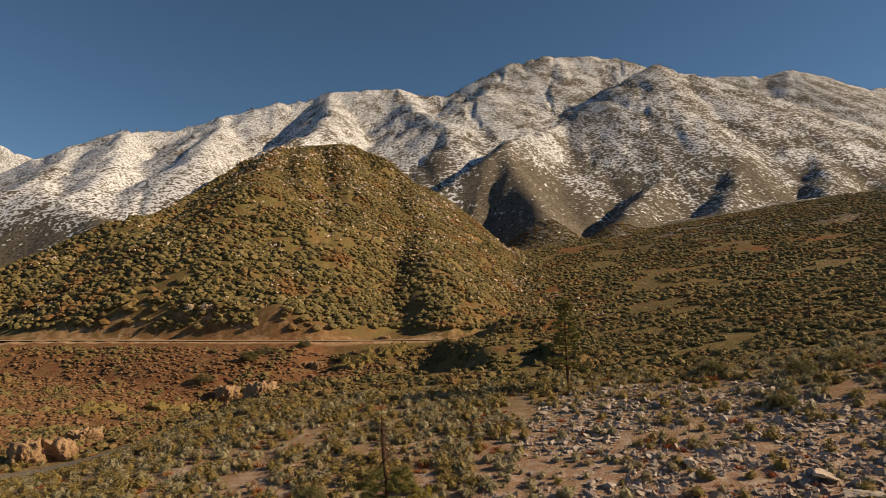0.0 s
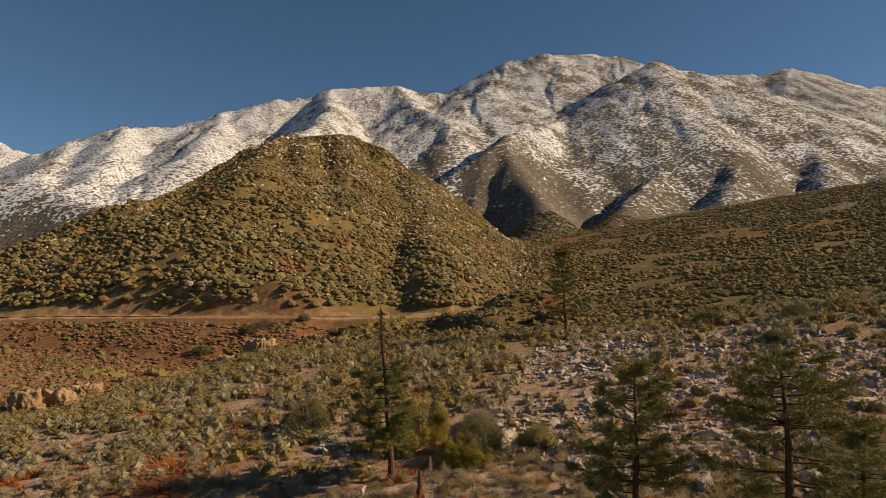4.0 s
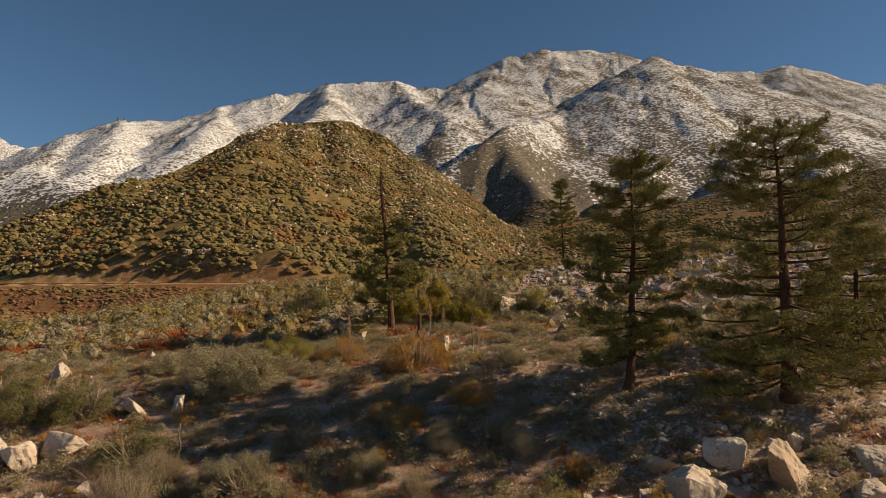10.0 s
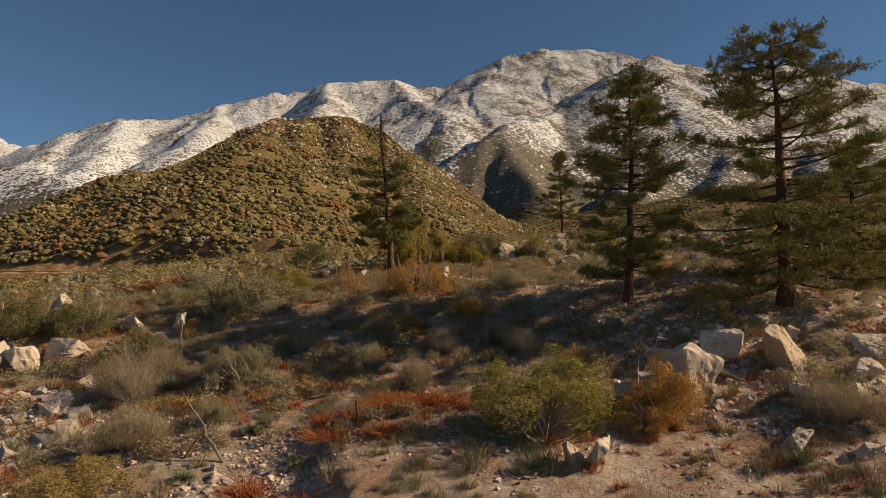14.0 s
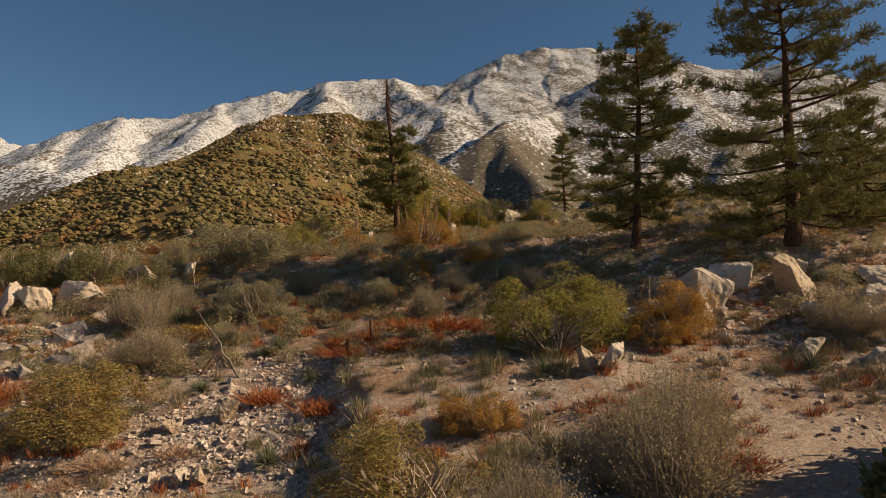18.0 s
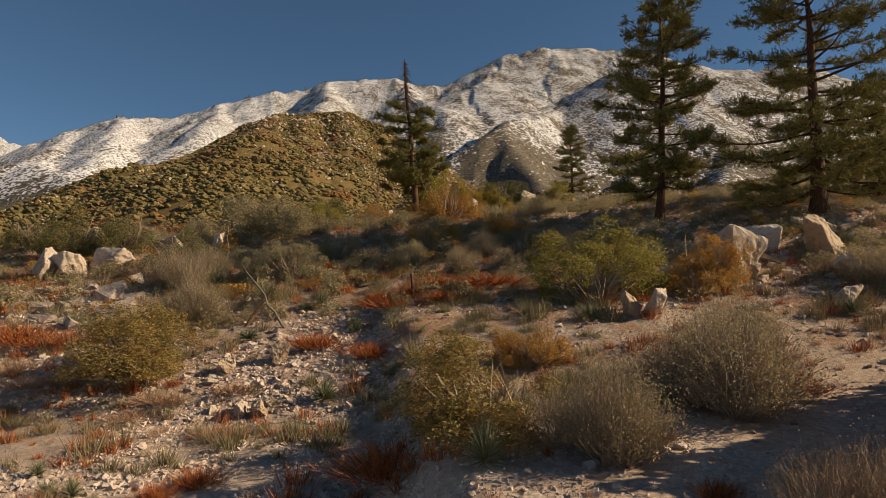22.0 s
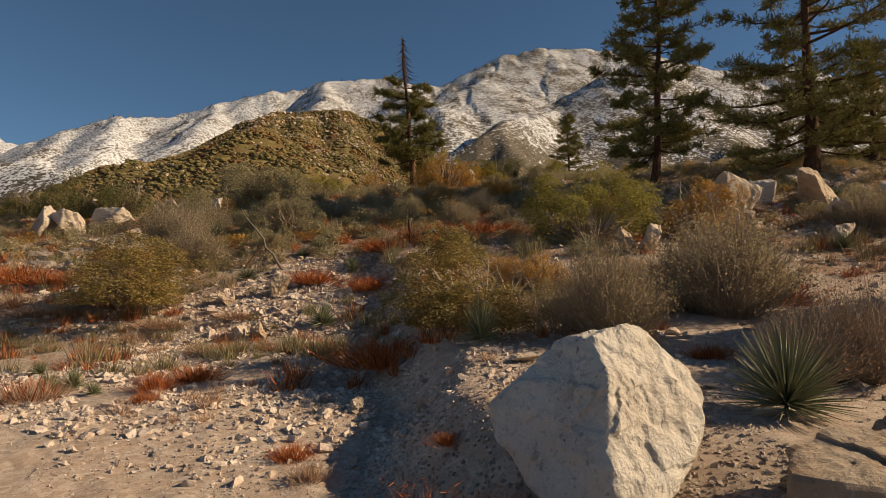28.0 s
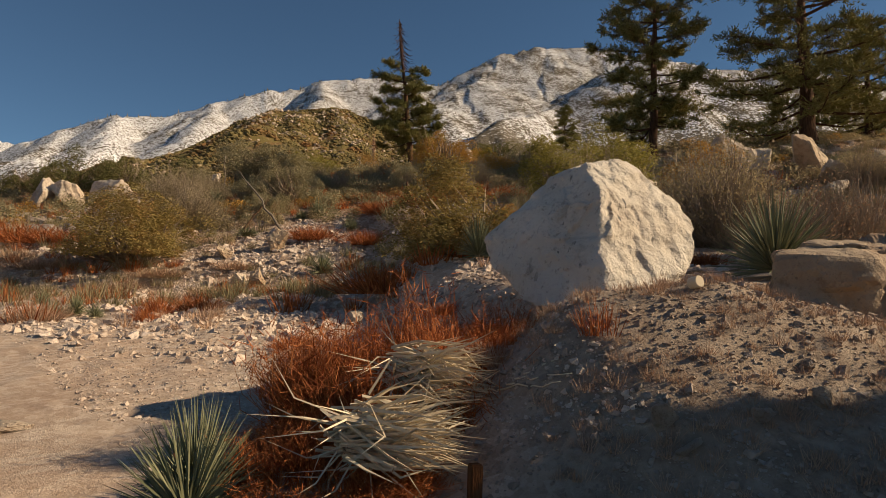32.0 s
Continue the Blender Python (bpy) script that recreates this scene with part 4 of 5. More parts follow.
OAK = OLIVE[2:] + [(-68.3, 222.2, 7, 4.6), (-64.5, 228.1, 6, 4), (-51.1, 233.4, 5, 4.2), (-35.3, 227.7, 5.5, 4), (-78.9, 209.1, 6, 4), (48.4, 116.0, 6, 4.4), (58.7, 104.2, 5, 3.6), (68.0, 107.1, 5, 3), (49.0, 92.8, 4.5, 3.2)]
plant_out(OLIVE[:2], shrubs(LEAF_OLIVE, 26000, 0.0135, "olive_shrub", "dense olive-gold leafy shrub on stony ground", "olive shrubs", 300, 2), 1, (1.62, 1.42))
plant_out(OAK, shrubs(LEAF_OAK, 16000, 0.0165, "oak_shrub", "dense dark green scrub oak on stony ground", "oak shrubs", 310), 11, (1.36, 1.22))
plant_out(GREEN, shrubs(LEAF_GREEN, 26000, 0.0135, "green_shrub", "rounded yellow-green leafy shrub on gravel", "green shrubs", 320, 2), 2, (1.5, 1.42))
plant_out(GOLD, shrubs(LEAF_GOLD, 16000, 0.0155, "gold_shrub", "rust-gold autumn shrub among boulders and gravel", "gold shrubs", 340), 3, (1.5, 1.42))
plant_out(SAGE, shrubs(LEAF_SAGE, 15000, 0.0155, "sage_shrub", "grey-green sage shrub on litter-strewn ground", "sage shrubs", 360), 4, (1.5, 1.42))
plant_out(YELLOW, shrubs(LEAF_YELLOW, 24000, 0.019, "willow_shrub", "tall yellow-leaved willow shrub beside a fir", "willow shrubs", 380, 1), 5, (1.5, 1.42))
plant_out(GREY, [lambda m, k=k: twiggy_shrub(400 + k, LEAF_GREY, "broom_shrub", "grey twiggy dry broom shrub on gravel", "shrub", "grey shrubs", m) for k in range(3)], 6, (1.2, 1.15))
plant_out([(4.33, 8.99, 2.1, 1.75), (5.3, 9.9, 2.0, 1.4)], [lambda m, k=k: twiggy_shrub(405 + k, LEAF_BROWN, "brown_shrub", "red-brown twiggy dry shrub beside the gravel terrace", "shrub", "brown shrubs", m, 3000, 6000) for k in range(2)], 16, (1.2, 1.15))
plant_out([(x, y, 1.35 * w, 0.78 * h) for x, y, w, h in RED], [lambda m, k=k: tuft(430 + k, LEAF_RED, "buckwheat_tuft", "rust-red dry buckwheat tuft on gravel", "dry plant", "red tufts", m) for k in range(3)], 7)
plant_out([(x, y, 1.2 * w, 0.65 * h) for x, y, w, h in STRAW], [lambda m, k=k: tuft(440 + k, LEAF_STRAW, "grass_tuft", "pale pinkish dry grass tuft on gravel", "dry grass", "dry tufts", m, 380) for k in range(2)], 8)
plant_out(YUCCA, [lambda m, k=k: yucca(450 + k, m) for k in range(3)], 9)

# large rust-red clumps at the mound's foot


def red_clump(seed, label, m, n=3000):
    """A dense mass of upright forked rust-red stems, grown from many root crowns of unequal height."""
    r = np.random.default_rng(seed)
    ob = thing("buckwheat_clump", label, "dry plant", "red clumps", m=m)
    k = 60
    at = np.sqrt(r.uniform(0, 1, k)) * 0.46
    ang = r.uniform(0, 6.283, k)
    crown = np.column_stack([at * np.cos(ang), at * np.sin(ang), np.full(k, -0.02)])
    rise = np.clip(1.0 - 1.6 * at ** 1.4, 0.25, 1) * r.uniform(0.5, 1.0, k)
    g_ = r.integers(0, k, n)
    foot = crown[g_] + np.column_stack([r.normal(0, 0.025, (n, 2)), np.zeros(n)])
    tip = foot + np.column_stack([crown[g_, :2] * 0.35 + r.normal(0, 0.075, (n, 2)), rise[g_] * r.uniform(0.45, 1.0, n)])
    start = foot + (tip - foot) * r.uniform(0, 0.45, (n, 1))
    tagged(part("stem_clump", mesh_np("stem_clump", *blades(start, tip, 0.0026, r, r.normal(0, 0.035, (n, 3)))), LEAF_RED, ob), kind="stuff")
    j = r.integers(0, n, 4 * n)
    at = start[j] + (tip[j] - start[j]) * r.uniform(0.25, 1.0, (4 * n, 1))
    side = at + np.column_stack([r.normal(0, 0.042, (4 * n, 2)), r.uniform(-0.01, 0.09, 4 * n)])
    tagged(part("side_growth", mesh_np("side_growth", *blades(at, side, 0.0021, r)), LEAF_RED, ob), kind="stuff")
    return ob


red_clump(470, "large rust-red buckwheat clump at the foot of a gravel mound", stand(-1.60, 4.6, 1.75, 1.72), 4400)
red_clump(471, "rust-red buckwheat clump beside dead yucca heads", stand(-2.05, 3.6, 1.3, 0.62, 1.0), 2600)
red_clump(472, "rust-red buckwheat clump at the foot of a boulder", stand(-0.85, 5.0, 1.1, 0.75, 2.0), 1900)
red_clump(473, "low rust-red buckwheat clump at the edge of the drive", stand(-2.2, 4.4, 1.1, 0.55, 3.0), 1900)

# ---- firs ----


def fir(name, base, top, spread_r, crown_from, dead_from, seed, label, density=1.0, girth=0.30, levels=0.55, taper=0.34):
    """A conifer: tapered trunk, long level limbs bare near the trunk, and pads of needles on side twigs; bare above dead_from."""
    r = np.random.default_rng(seed)
    bx, by, bz = base[0], base[1], height1(*base) - 0.15
    hgt = top[2] - bz
    ob = thing(name, label, "tree", "firs", m=Matrix.Translation((bx, by, bz)))
    lean = np.array([top[0] - bx, top[1] - by])
    k = 16
    rows = []
    for i in range(k + 1):
        t = i / k
        wob = 0.07 * math.sin(5 * t + seed) + 0.04 * math.sin(13 * t + seed)
        rad_ = girth * (1 - t) ** 0.85 + 0.025 + 0.12 * girth * math.exp(-t * 26) * 4
        a = np.arange(9) * 6.2832 / 9
        rows.append(np.column_stack([lean[0] * t + wob + rad_ * np.cos(a), lean[1] * t + rad_ * np.sin(a), np.full(9, hgt * t)]))
    v = np.concatenate(rows)
    i, j = np.meshgrid(np.arange(k), np.arange(9), indexing="ij")
    a, b = i * 9 + j, i * 9 + (j + 1) % 9
    part("trunk", mesh_np("trunk", v, np.stack([a, b, b + 9, a + 9], 2).reshape(-1, 4), True), BARK, ob)
    limbs, dead, twigs = [], [], []
    z = crown_from * hgt
    turn = r.uniform(0, 6.283)
    while z < hgt * 0.985:
        t = z / hgt
        bare = t > dead_from
        for _ in range(5 if bare else r.integers(3, 6) if t < 0.36 else r.integers(2, 5)):
            turn += 2.4 + r.normal(0, 0.5)
            full = spread_r * (1 - t) ** taper * (0.75 + 0.25 * min(1, (t - crown_from + 0.05) / 0.18)) + 0.2
            ln = full * r.choice([0.55, 0.8, 1.0, 1.15]) * r.uniform(0.85, 1.08)
            zz = z + r.normal(0, 0.12) * levels
            if bare:
                ln *= 0.62
            out = np.array([math.cos(turn), math.sin(turn), 0])
            q = np.linspace(0, 1, 7)
            droop = (-0.16 if t < 0.35 else -0.03) if not bare else -0.75
            droop *= ln * r.uniform(0.5, 1.4)
            rise = ((0.10 + 0.38 * max(0, t - 0.35)) * ln * r.uniform(0.4, 1.2)) if not bare else -0.25 * ln
            pts = np.array([lean[0] * t, lean[1] * t, zz]) + out * (ln * q)[:, None] + np.array([0, 0, 1]) * (droop * np.sin(q * 2.2) * (0.6 if bare else 1.0) + rise * q ** 1.6)[:, None]
            pts[1:, :2] += r.normal(0, 0.03 * ln, (6, 2)) * q[1:, None]
            w = (0.030 + 0.014 * ln) * (0.8 if bare else 1.0)
            one = []
            for s in range(6):
                f0, f1 = w * (1 - q[s] * 0.85), w * (1 - q[s + 1] * 0.85)
                d = unit((pts[s + 1] - pts[s])[None])[0]
                u = unit(np.cross(d, [0, 0, 1.0])[None])[0]
                n2 = np.cross(u, d)
                c3 = [(math.cos(x) * u + math.sin(x) * n2) for x in (0.5, 2.6, 4.7)]
                vv = np.array([pts[s] + f0 * c for c in c3] + [pts[s + 1] + f1 * c for c in c3])
                ff = np.array([(0, 1, 4), (0, 4, 3), (1, 2, 5), (1, 5, 4), (2, 0, 3), (2, 3, 5)])
                one.append((vv, ff))
            (dead if bare else limbs).append(join(one))
            if bare:
                continue
            # twigs in a few bunches along the outer part of the limb
            side = np.cross(out, [0, 0, 1.0])
            for c0 in np.append(r.uniform(0.28, 0.95, max(2, int(1.5 * ln))), 1.0):
                ns = int(7 * density * r.uniform(0.6, 1.5)) + 2
                tt = np.clip(c0 + r.normal(0, 0.07, ns), 0.15, 1.0)
                root = np.stack([np.interp(tt, q, pts[:, c]) for c in range(3)], 1)
                sgn = r.choice([-1, 1], ns)[:, None]
                sl = (0.30 + 0.16 * ln * (1.2 - tt) + 0.35 * r.uniform(0, 1, ns))[:, None]
                end = root + sl * (sgn * side * r.uniform(0.1, 1.0, (ns, 1)) + out * r.uniform(0.1, 0.9, (ns, 1)) + np.array([0, 0, 1]) * r.uniform(-0.30, 0.55, (ns, 1)))
                twigs.append((root, end))
        z += levels * r.uniform(0.7, 1.35) * (1.15 - 0.5 * t) * (0.5 if bare else 1.0)
    for one in limbs:
        part("limb", mesh_np("limb", *one), BARK, ob)
    for one in dead:
        part("dead_limb", mesh_np("dead_limb", *one), BARK, ob, "bare brown drooping dead limb")
    root, end = np.concatenate([a for a, _ in twigs]), np.concatenate([b for _, b in twigs])
    per = 11
    n = len(root)
    tt = r.uniform(0.25, 1.08, (n, per, 1))
    at = (root[:, None] + (end - root)[:, None] * tt + r.normal(0, 0.05, (n, per, 3))).reshape(-1, 3)
    way = np.repeat(unit(end - root), per, 0) + r.normal(0, 0.8, (n * per, 3)) + np.array([0, 0, 0.35])
    tip = at + unit(way) * r.uniform(0.12, 0.27, (n * per, 1))
    vv, ff = blades(root, end, 0.011, r)
    nb = blades(at, tip, 0.030, r)
    tagged(part("crown", mesh_np("crown", *nb), LEAF_FIR, ob), kind="stuff")
    tagged(part("twig_mass", mesh_np("twig_mass", vv, ff), BARK, ob), kind="stuff")
    return ob


fir("fir_tree", (19.2, 34.0), (18.9, 34.2, 24.4), 5.6, 0.10, 2.0, 501, "tall dark fir with long level limbs on a stony slope", 1.1, 0.38, 0.52, 0.30)
fir("fir_tree", (11.75, 37.8), (12.3, 38.1, 23.7), 3.9, 0.16, 2.0, 502, "slender dark fir with an open crown on a stony slope", 1.5, 0.25, 0.56, 0.36)
fir("fir_tree", (-3.75, 54.8), (-4.85, 55.7, 26.6), 3.2, 0.22, 0.66, 503, "fir with a dead bare top leaning over yellow shrubs", 2.6, 0.27, 0.48, 0.5)
fir("fir_tree", (22.3, 113.8), (21.9, 113.8, 36.3), 4.6, 0.26, 2.0, 504, "lone fir on the brushy fan", 1.6, 0.26, 0.6, 0.6)
# unseen fir added to shade the drive; the next stands beside a taller one
fir("fir_tree", (14.5, -2.0), (14.5, -2.0, 18.0), 3.6, 0.50, 2.0, 508, "unseen fir with a high crown, added behind the drive for its shade", 1.3, 0.28, 0.5)
fir("fir_tree", (27.0, 40.5), (27.3, 40.6, 19.5), 4.4, 0.06, 2.0, 505, "lower bushy fir beside a taller one", 1.2, 0.24, 0.42, 0.55)

# ---- boulders ----


def hull_rock(name, pts, cuts, rough, material, label, category, seed=1, sharp=34.0):
    me, mid_ = soft_hull(name, pts, cuts, rough, seed, sharp)
    return tagged(part(name, me, material, m=Matrix.Translation(mid_)), label, category)


hull_rock("boulder", [(-0.05, 5.35, 2.60), (0.01, 5.05, 2.30), (-0.04, 4.86, 1.98), (-0.11, 4.74, 1.63), (-0.18, 4.72, 1.42), (-0.54, 4.92, 1.26), (-0.39, 4.77, 1.22), (0.01, 4.64, 1.26), (0.35, 4.77, 1.23),
                      (-0.27, 5.70, 2.55), (-0.53, 5.75, 2.32), (-0.82, 5.75, 2.03), (-0.95, 5.70, 1.89), (-0.95, 5.60, 1.70), (-0.83, 5.40, 1.50), (-0.68, 5.15, 1.32), (0.48, 5.70, 2.64), (0.68, 5.75, 2.51), (0.87, 5.70, 2.32),
                      (1.07, 5.60, 2.07), (1.02, 5.50, 1.86), (0.82, 5.30, 1.50), (0.57, 5.05, 1.28), (0.20, 5.55, 2.68), (0.20, 6.60, 2.30), (-0.60, 6.40, 1.90), (0.80, 6.50, 1.90), (0.05, 6.30, 1.10), (-0.25, 5.50, 1.02), (0.45, 5.40, 1.05)],
          6, 0.036, GRANITE, "large pale granite boulder with a sharp edge on gravel", "boulder", seed=3, sharp=90.0)
hull_rock("slab_rock", [(1.28, 4.9, 1.78), (1.82, 5.1, 1.86), (2.52, 5.3, 1.95), (3.4, 5.5, 2.03), (0.96, 4.32, 1.68), (1.16, 4.17, 1.67), (1.65, 4.12, 1.62), (2.3, 4.1, 1.58), (3.6, 4.2, 1.6), (0.95, 4.34, 1.30), (1.14, 4.2, 1.2), (1.6, 4.12, 1.05), (2.3, 4.15, 0.95), (3.6, 4.3, 0.95), (3.6, 5.6, 1.1), (1.25, 5.0, 1.1)],
          6, 0.06, SLAB, "flat-topped brown layered rock slab beside a yucca", "boulder", seed=9)

# rows: x, y, width, height
STONES = [(6.0, 21.7, 1.3, 1.5), (5.05, 21.7, 1.0, 1.1), (11.2, 27.0, 3.3, 2.9), (15.6, 28.5, 2.6, 2.9), (15.3, 25.6, 2.6, 1.9), (13.8, 30.3, 1.9, 1.9), (8.4, 26.8, 1.9, 1.35), (18.6, 27.3, 1.7, 1.1), (20.6, 29.3, 2.2, 1.4), (13.1, 22.6, 1.4, 0.9), (14.9, 21.7, 1.0, 0.7), (10.6, 30.2, 1.8, 1.0), (13.4, 28.0, 1.4, 0.9), (-19.47, 34.56, 2.83, 1.6), (-21.13, 33.66, 2.1, 2.16), (-22.28, 33.21, 1.77, 2.07), (-18.08, 39.12, 2.3, 1.53), (-15.42, 39.19, 1.19, 1.26), (-6.85, 21.3, 0.95, 0.95), (-8.49, 20.82, 0.75, 0.53), (-6.66, 18.5, 1, 0.6), (-7.27, 18.51, 0.73, 0.53), (-0.03, 10.25, 0.56, 0.28)]
STONES += [(17.2, 25.6, 1.1, 0.8), (9.7, 28.2, 1.1, 0.7), (12.3, 28.9, 1.2, 0.9), (17.4, 30.6, 1.2, 1.0), (16.9, 32.2, 1.0, 0.8)] + [(1.62, 9.98, 0.24, 0.18), (-2.87, 11.27, 0.37, 0.33), (-12.29, 20.7, 0.41, 0.41), (-27.04, 46.35, 1.83, 1.66), (-22.98, 51.67, 1.2, 1.02), (-5.84, 52.03, 1.03, 1.12), (0.77, 46.03, 1.65, 1.82), (12.96, 48.74, 1.14, 0.87), (41.4, 69.68, 4.6, 1.7), (42.38, 65.14, 4.6, 1.2), (29, 74.72, 2.01, 1.88), (38.81, 88.45, 1.74, 1.43), (27.6, 98.63, 1.59, 1.41), (6.63, 59.2, 2.65, 2.6), (6.25, 69.77, 1.87, 1.25), (-0.28, 2.88, 0.17, 0.17), (-0.2, 2.75, 0.16, 0.13), (0.58, 2.98, 0.14, 0.12), (0.21, 2.86, 0.12, 0.11), (-4.84, 4.95, 0.42, 0.12)]
rr = random.Random(77)


def field_rock(name, seed):
    r = np.random.default_rng(seed)
    p = unit(r.normal(size=(10, 3))) * r.uniform(0.82, 1.05, (10, 1)) * np.array([0.54, 0.48, 0.54])
    return soft_hull(name, p, 5, 0.055, seed % 50, 70.0)[0]


ROCKS = [field_rock("boulder", 600 + k) for k in range(8)]
ROCKS_TAN = [field_rock("tan_boulder", 650 + k) for k in range(3)]
for i, (x, y, w, h) in enumerate(STONES):
    tan = i in (1, 3, 18, 19, 20)
    me = (ROCKS_TAN if tan else ROCKS)[i % (3 if tan else 8)]
    z = height1(x, y)
    ob = part("boulder" if w > 0.7 else "stone", me, GRANITE_TAN if tan else GRANITE_FIELD,
              m=Matrix.LocRotScale((x, y, z + (0.12 if 2 <= i <= 12 else 0.24) * h), Euler((0, 0, rr.uniform(0, 6.28))), (w * (1.35 if 2 <= i <= 12 else 1.1), w * (1.2 if 2 <= i <= 12 else 1.0), h * (1.25 if 2 <= i <= 12 else 1.2))))
    tagged(ob, ("tan" if tan else "pale") + (" granite boulder half sunk in gravel" if w > 0.7 else " granite stone lying on gravel"), "boulder" if w > 0.7 else "stone", "boulders" if w > 0.7 else "stones")
# ---- dry stalks, stumps, logs, a post ----


def pole(name, foot, tip, r0, r1, material, label, category, group="", bends=0.03, seed=1, parent=None):
    r = np.random.default_rng(seed)
    foot, tip = np.array(foot, float), np.array(tip, float)
    k, m = 8, 7
    d = unit((tip - foot)[None])[0]
    u = unit(np.cross(d, [0.3, 0.2, 1.0])[None])[0]
    w = np.cross(d, u)
    rows = []
    ln = np.linalg.norm(tip - foot)
    for i in range(k + 1):
        t = i / k
        c = foot + (tip - foot) * t + (u * r.normal() + w * r.normal()) * bends * ln * math.sin(3.14 * t) * 0.4
        a = np.arange(m) * 6.2832 / m
        rad_ = (r0 + (r1 - r0) * t) * r.uniform(0.88, 1.12, m)
        rows.append(c + rad_[:, None] * (np.cos(a)[:, None] * u + np.sin(a)[:, None] * w))
    rows.append(np.repeat(tip[None], m, 0))
    rows.insert(0, np.repeat(foot[None], m, 0))
    v = np.concatenate(rows)
    n = len(rows)
    i, j = np.meshgrid(np.arange(n - 1), np.arange(m), indexing="ij")
    a, b = i * m + j, i * m + (j + 1) % m
    f = np.stack([a, b, b + m, a + m], 2).reshape(-1, 4)
    if parent is not None:
        return part(name, mesh_np(name, v, f, True), material, parent, label)
    o = v[:m].mean(0)
    ob = part(name, mesh_np(name, v - o, f, True), material, m=Matrix.Translation(o))
    return tagged(ob, label, category, group)


def flower_stalk(x, y, hgt, plume, seed, label):
    """A dead yucca flower stalk; plume: the part of it that carries dry pods."""
    z = height1(x, y) - 0.05
    ob = thing("yucca_stalk", label, "dead plant", "flower stalks", m=Matrix.Translation((x, y, z)))
    r = np.random.default_rng(seed)
    lean = r.normal(0, 0.03, 2) * hgt
    pole("stem", (0, 0, 0), (lean[0], lean[1], hgt), 0.045, 0.02, BARK_GREY, "", "", seed=seed, parent=ob)
    if plume:
        n = int(520 * plume)
        t = r.uniform(1 - plume, 1.0, n)
        a = r.uniform(0, 6.283, n)
        c = np.column_stack([lean[0] * t, lean[1] * t, hgt * t])
        reach = 0.20 * np.sin(np.clip((t - 1 + plume) / plume, 0, 1) * 2.7 + 0.25) + 0.03
        tip = c + np.column_stack([np.cos(a) * reach, np.sin(a) * reach, r.uniform(0.05, 0.22, n)])
        part("plume", mesh_np("plume", *blades(c, tip, 0.012, r)), LEAF_STRAW, ob, "pale dry seed plume")
    return ob


for i, (x, y, hgt, plume) in enumerate([(-6.3, 47.6, 3.1, 0.7), (-7.6, 49.5, 1.7, 0.0), (-0.3, 52.3, 2.6, 0.55), (0.7, 51.8, 2.3, 0.5), (2.9, 47.6, 2.6, 0.0), (-12.6, 32.6, 2.4, 0.0), (-14.5, 40.5, 1.8, 0.0), (3.0, 33.0, 1.8, 0.0), (31.6, 82.0, 2.6, 0.5), (44, 118, 3.4, 0.4)]):
    flower_stalk(x, y, hgt, plume, 700 + i, "dead grey yucca flower stalk standing among low shrubs" if not plume else "dead yucca flower stalk with a pale dry plume")


def ground_pole(name, x, y, dx, dy, dz, r0, r1, material, label, category, group="", lift=0.0, seed=1):
    z = height1(x, y) + lift
    return pole(name, (x, y, z - 0.05), (x + dx, y + dy, z + dz), r0, r1, material, label, category, group, 0.05, seed)


ground_pole("stump", -1.25, 50.8, 0.1, 0, 2.2, 0.24, 0.13, BARK, "charred dark broken stump among shrubs", "stump", seed=3)
ground_pole("snag", -7.4, 24.2, -2.0, 0.9, 2.5, 0.05, 0.02, BARK_GREY, "thin grey leaning dead stalk above rubble", "dead tree", seed=4)
ground_pole("snag", -9.1, 24.6, 0.9, 0.4, 1.3, 0.05, 0.02, BARK, "short dark leaning dead branch above rubble", "dead tree", seed=5)
ground_pole("stake", -2.55, 25.3, -0.1, 0, 0.95, 0.07, 0.05, BARK, "short weathered wooden stake in red grass", "stake", seed=6)
ground_pole("log", -5.2, 28.6, 2.1, 0.5, 0.25, 0.08, 0.05, BARK_GREY, "pale fallen branch lying on litter", "fallen wood", "fallen wood", 0.12, 7)
ground_pole("log", -2.4, 26.2, 0.8, -1.8, 0.05, 0.07, 0.05, BARK_GREY, "pale fallen branch lying on litter", "fallen wood", "fallen wood", 0.12, 8)
ground_pole("log", 2.0, 8.3, 1.4, 0.3, 0.05, 0.022, 0.012, BARK_GREY, "thin fallen twig beside a yucca", "fallen wood", "fallen wood", 0.06, 9)
for i, (x, y, h_) in enumerate([(86, 150, 7.5), (80, 148, 4.2), (96, 168, 6.0)]):
    ob = thing("burnt_snag", "thin bare burnt snag on the brushy fan", "dead tree", "burnt snags", m=Matrix.Translation((x, y, height1(x, y) - 0.1)))
    r = np.random.default_rng(720 + i)
    pole("trunk", (0, 0, 0), (0.3, 0, h_), 0.14, 0.03, BARK, "", "", seed=720 + i, parent=ob)
    k = 16
    t = r.uniform(0.35, 0.95, k)
    c = np.column_stack([0.3 * t, 0 * t, h_ * t])
    a = r.uniform(0, 6.283, k)
    part("limbs", mesh_np("limbs", *blades(c, c + np.column_stack([np.cos(a), np.sin(a), r.uniform(-0.2, 0.5, k)]) * 1.1 * (1.1 - t)[:, None], 0.04, r)), BARK, ob)

# dead yucca heads and a rusty post at the foot of the mound


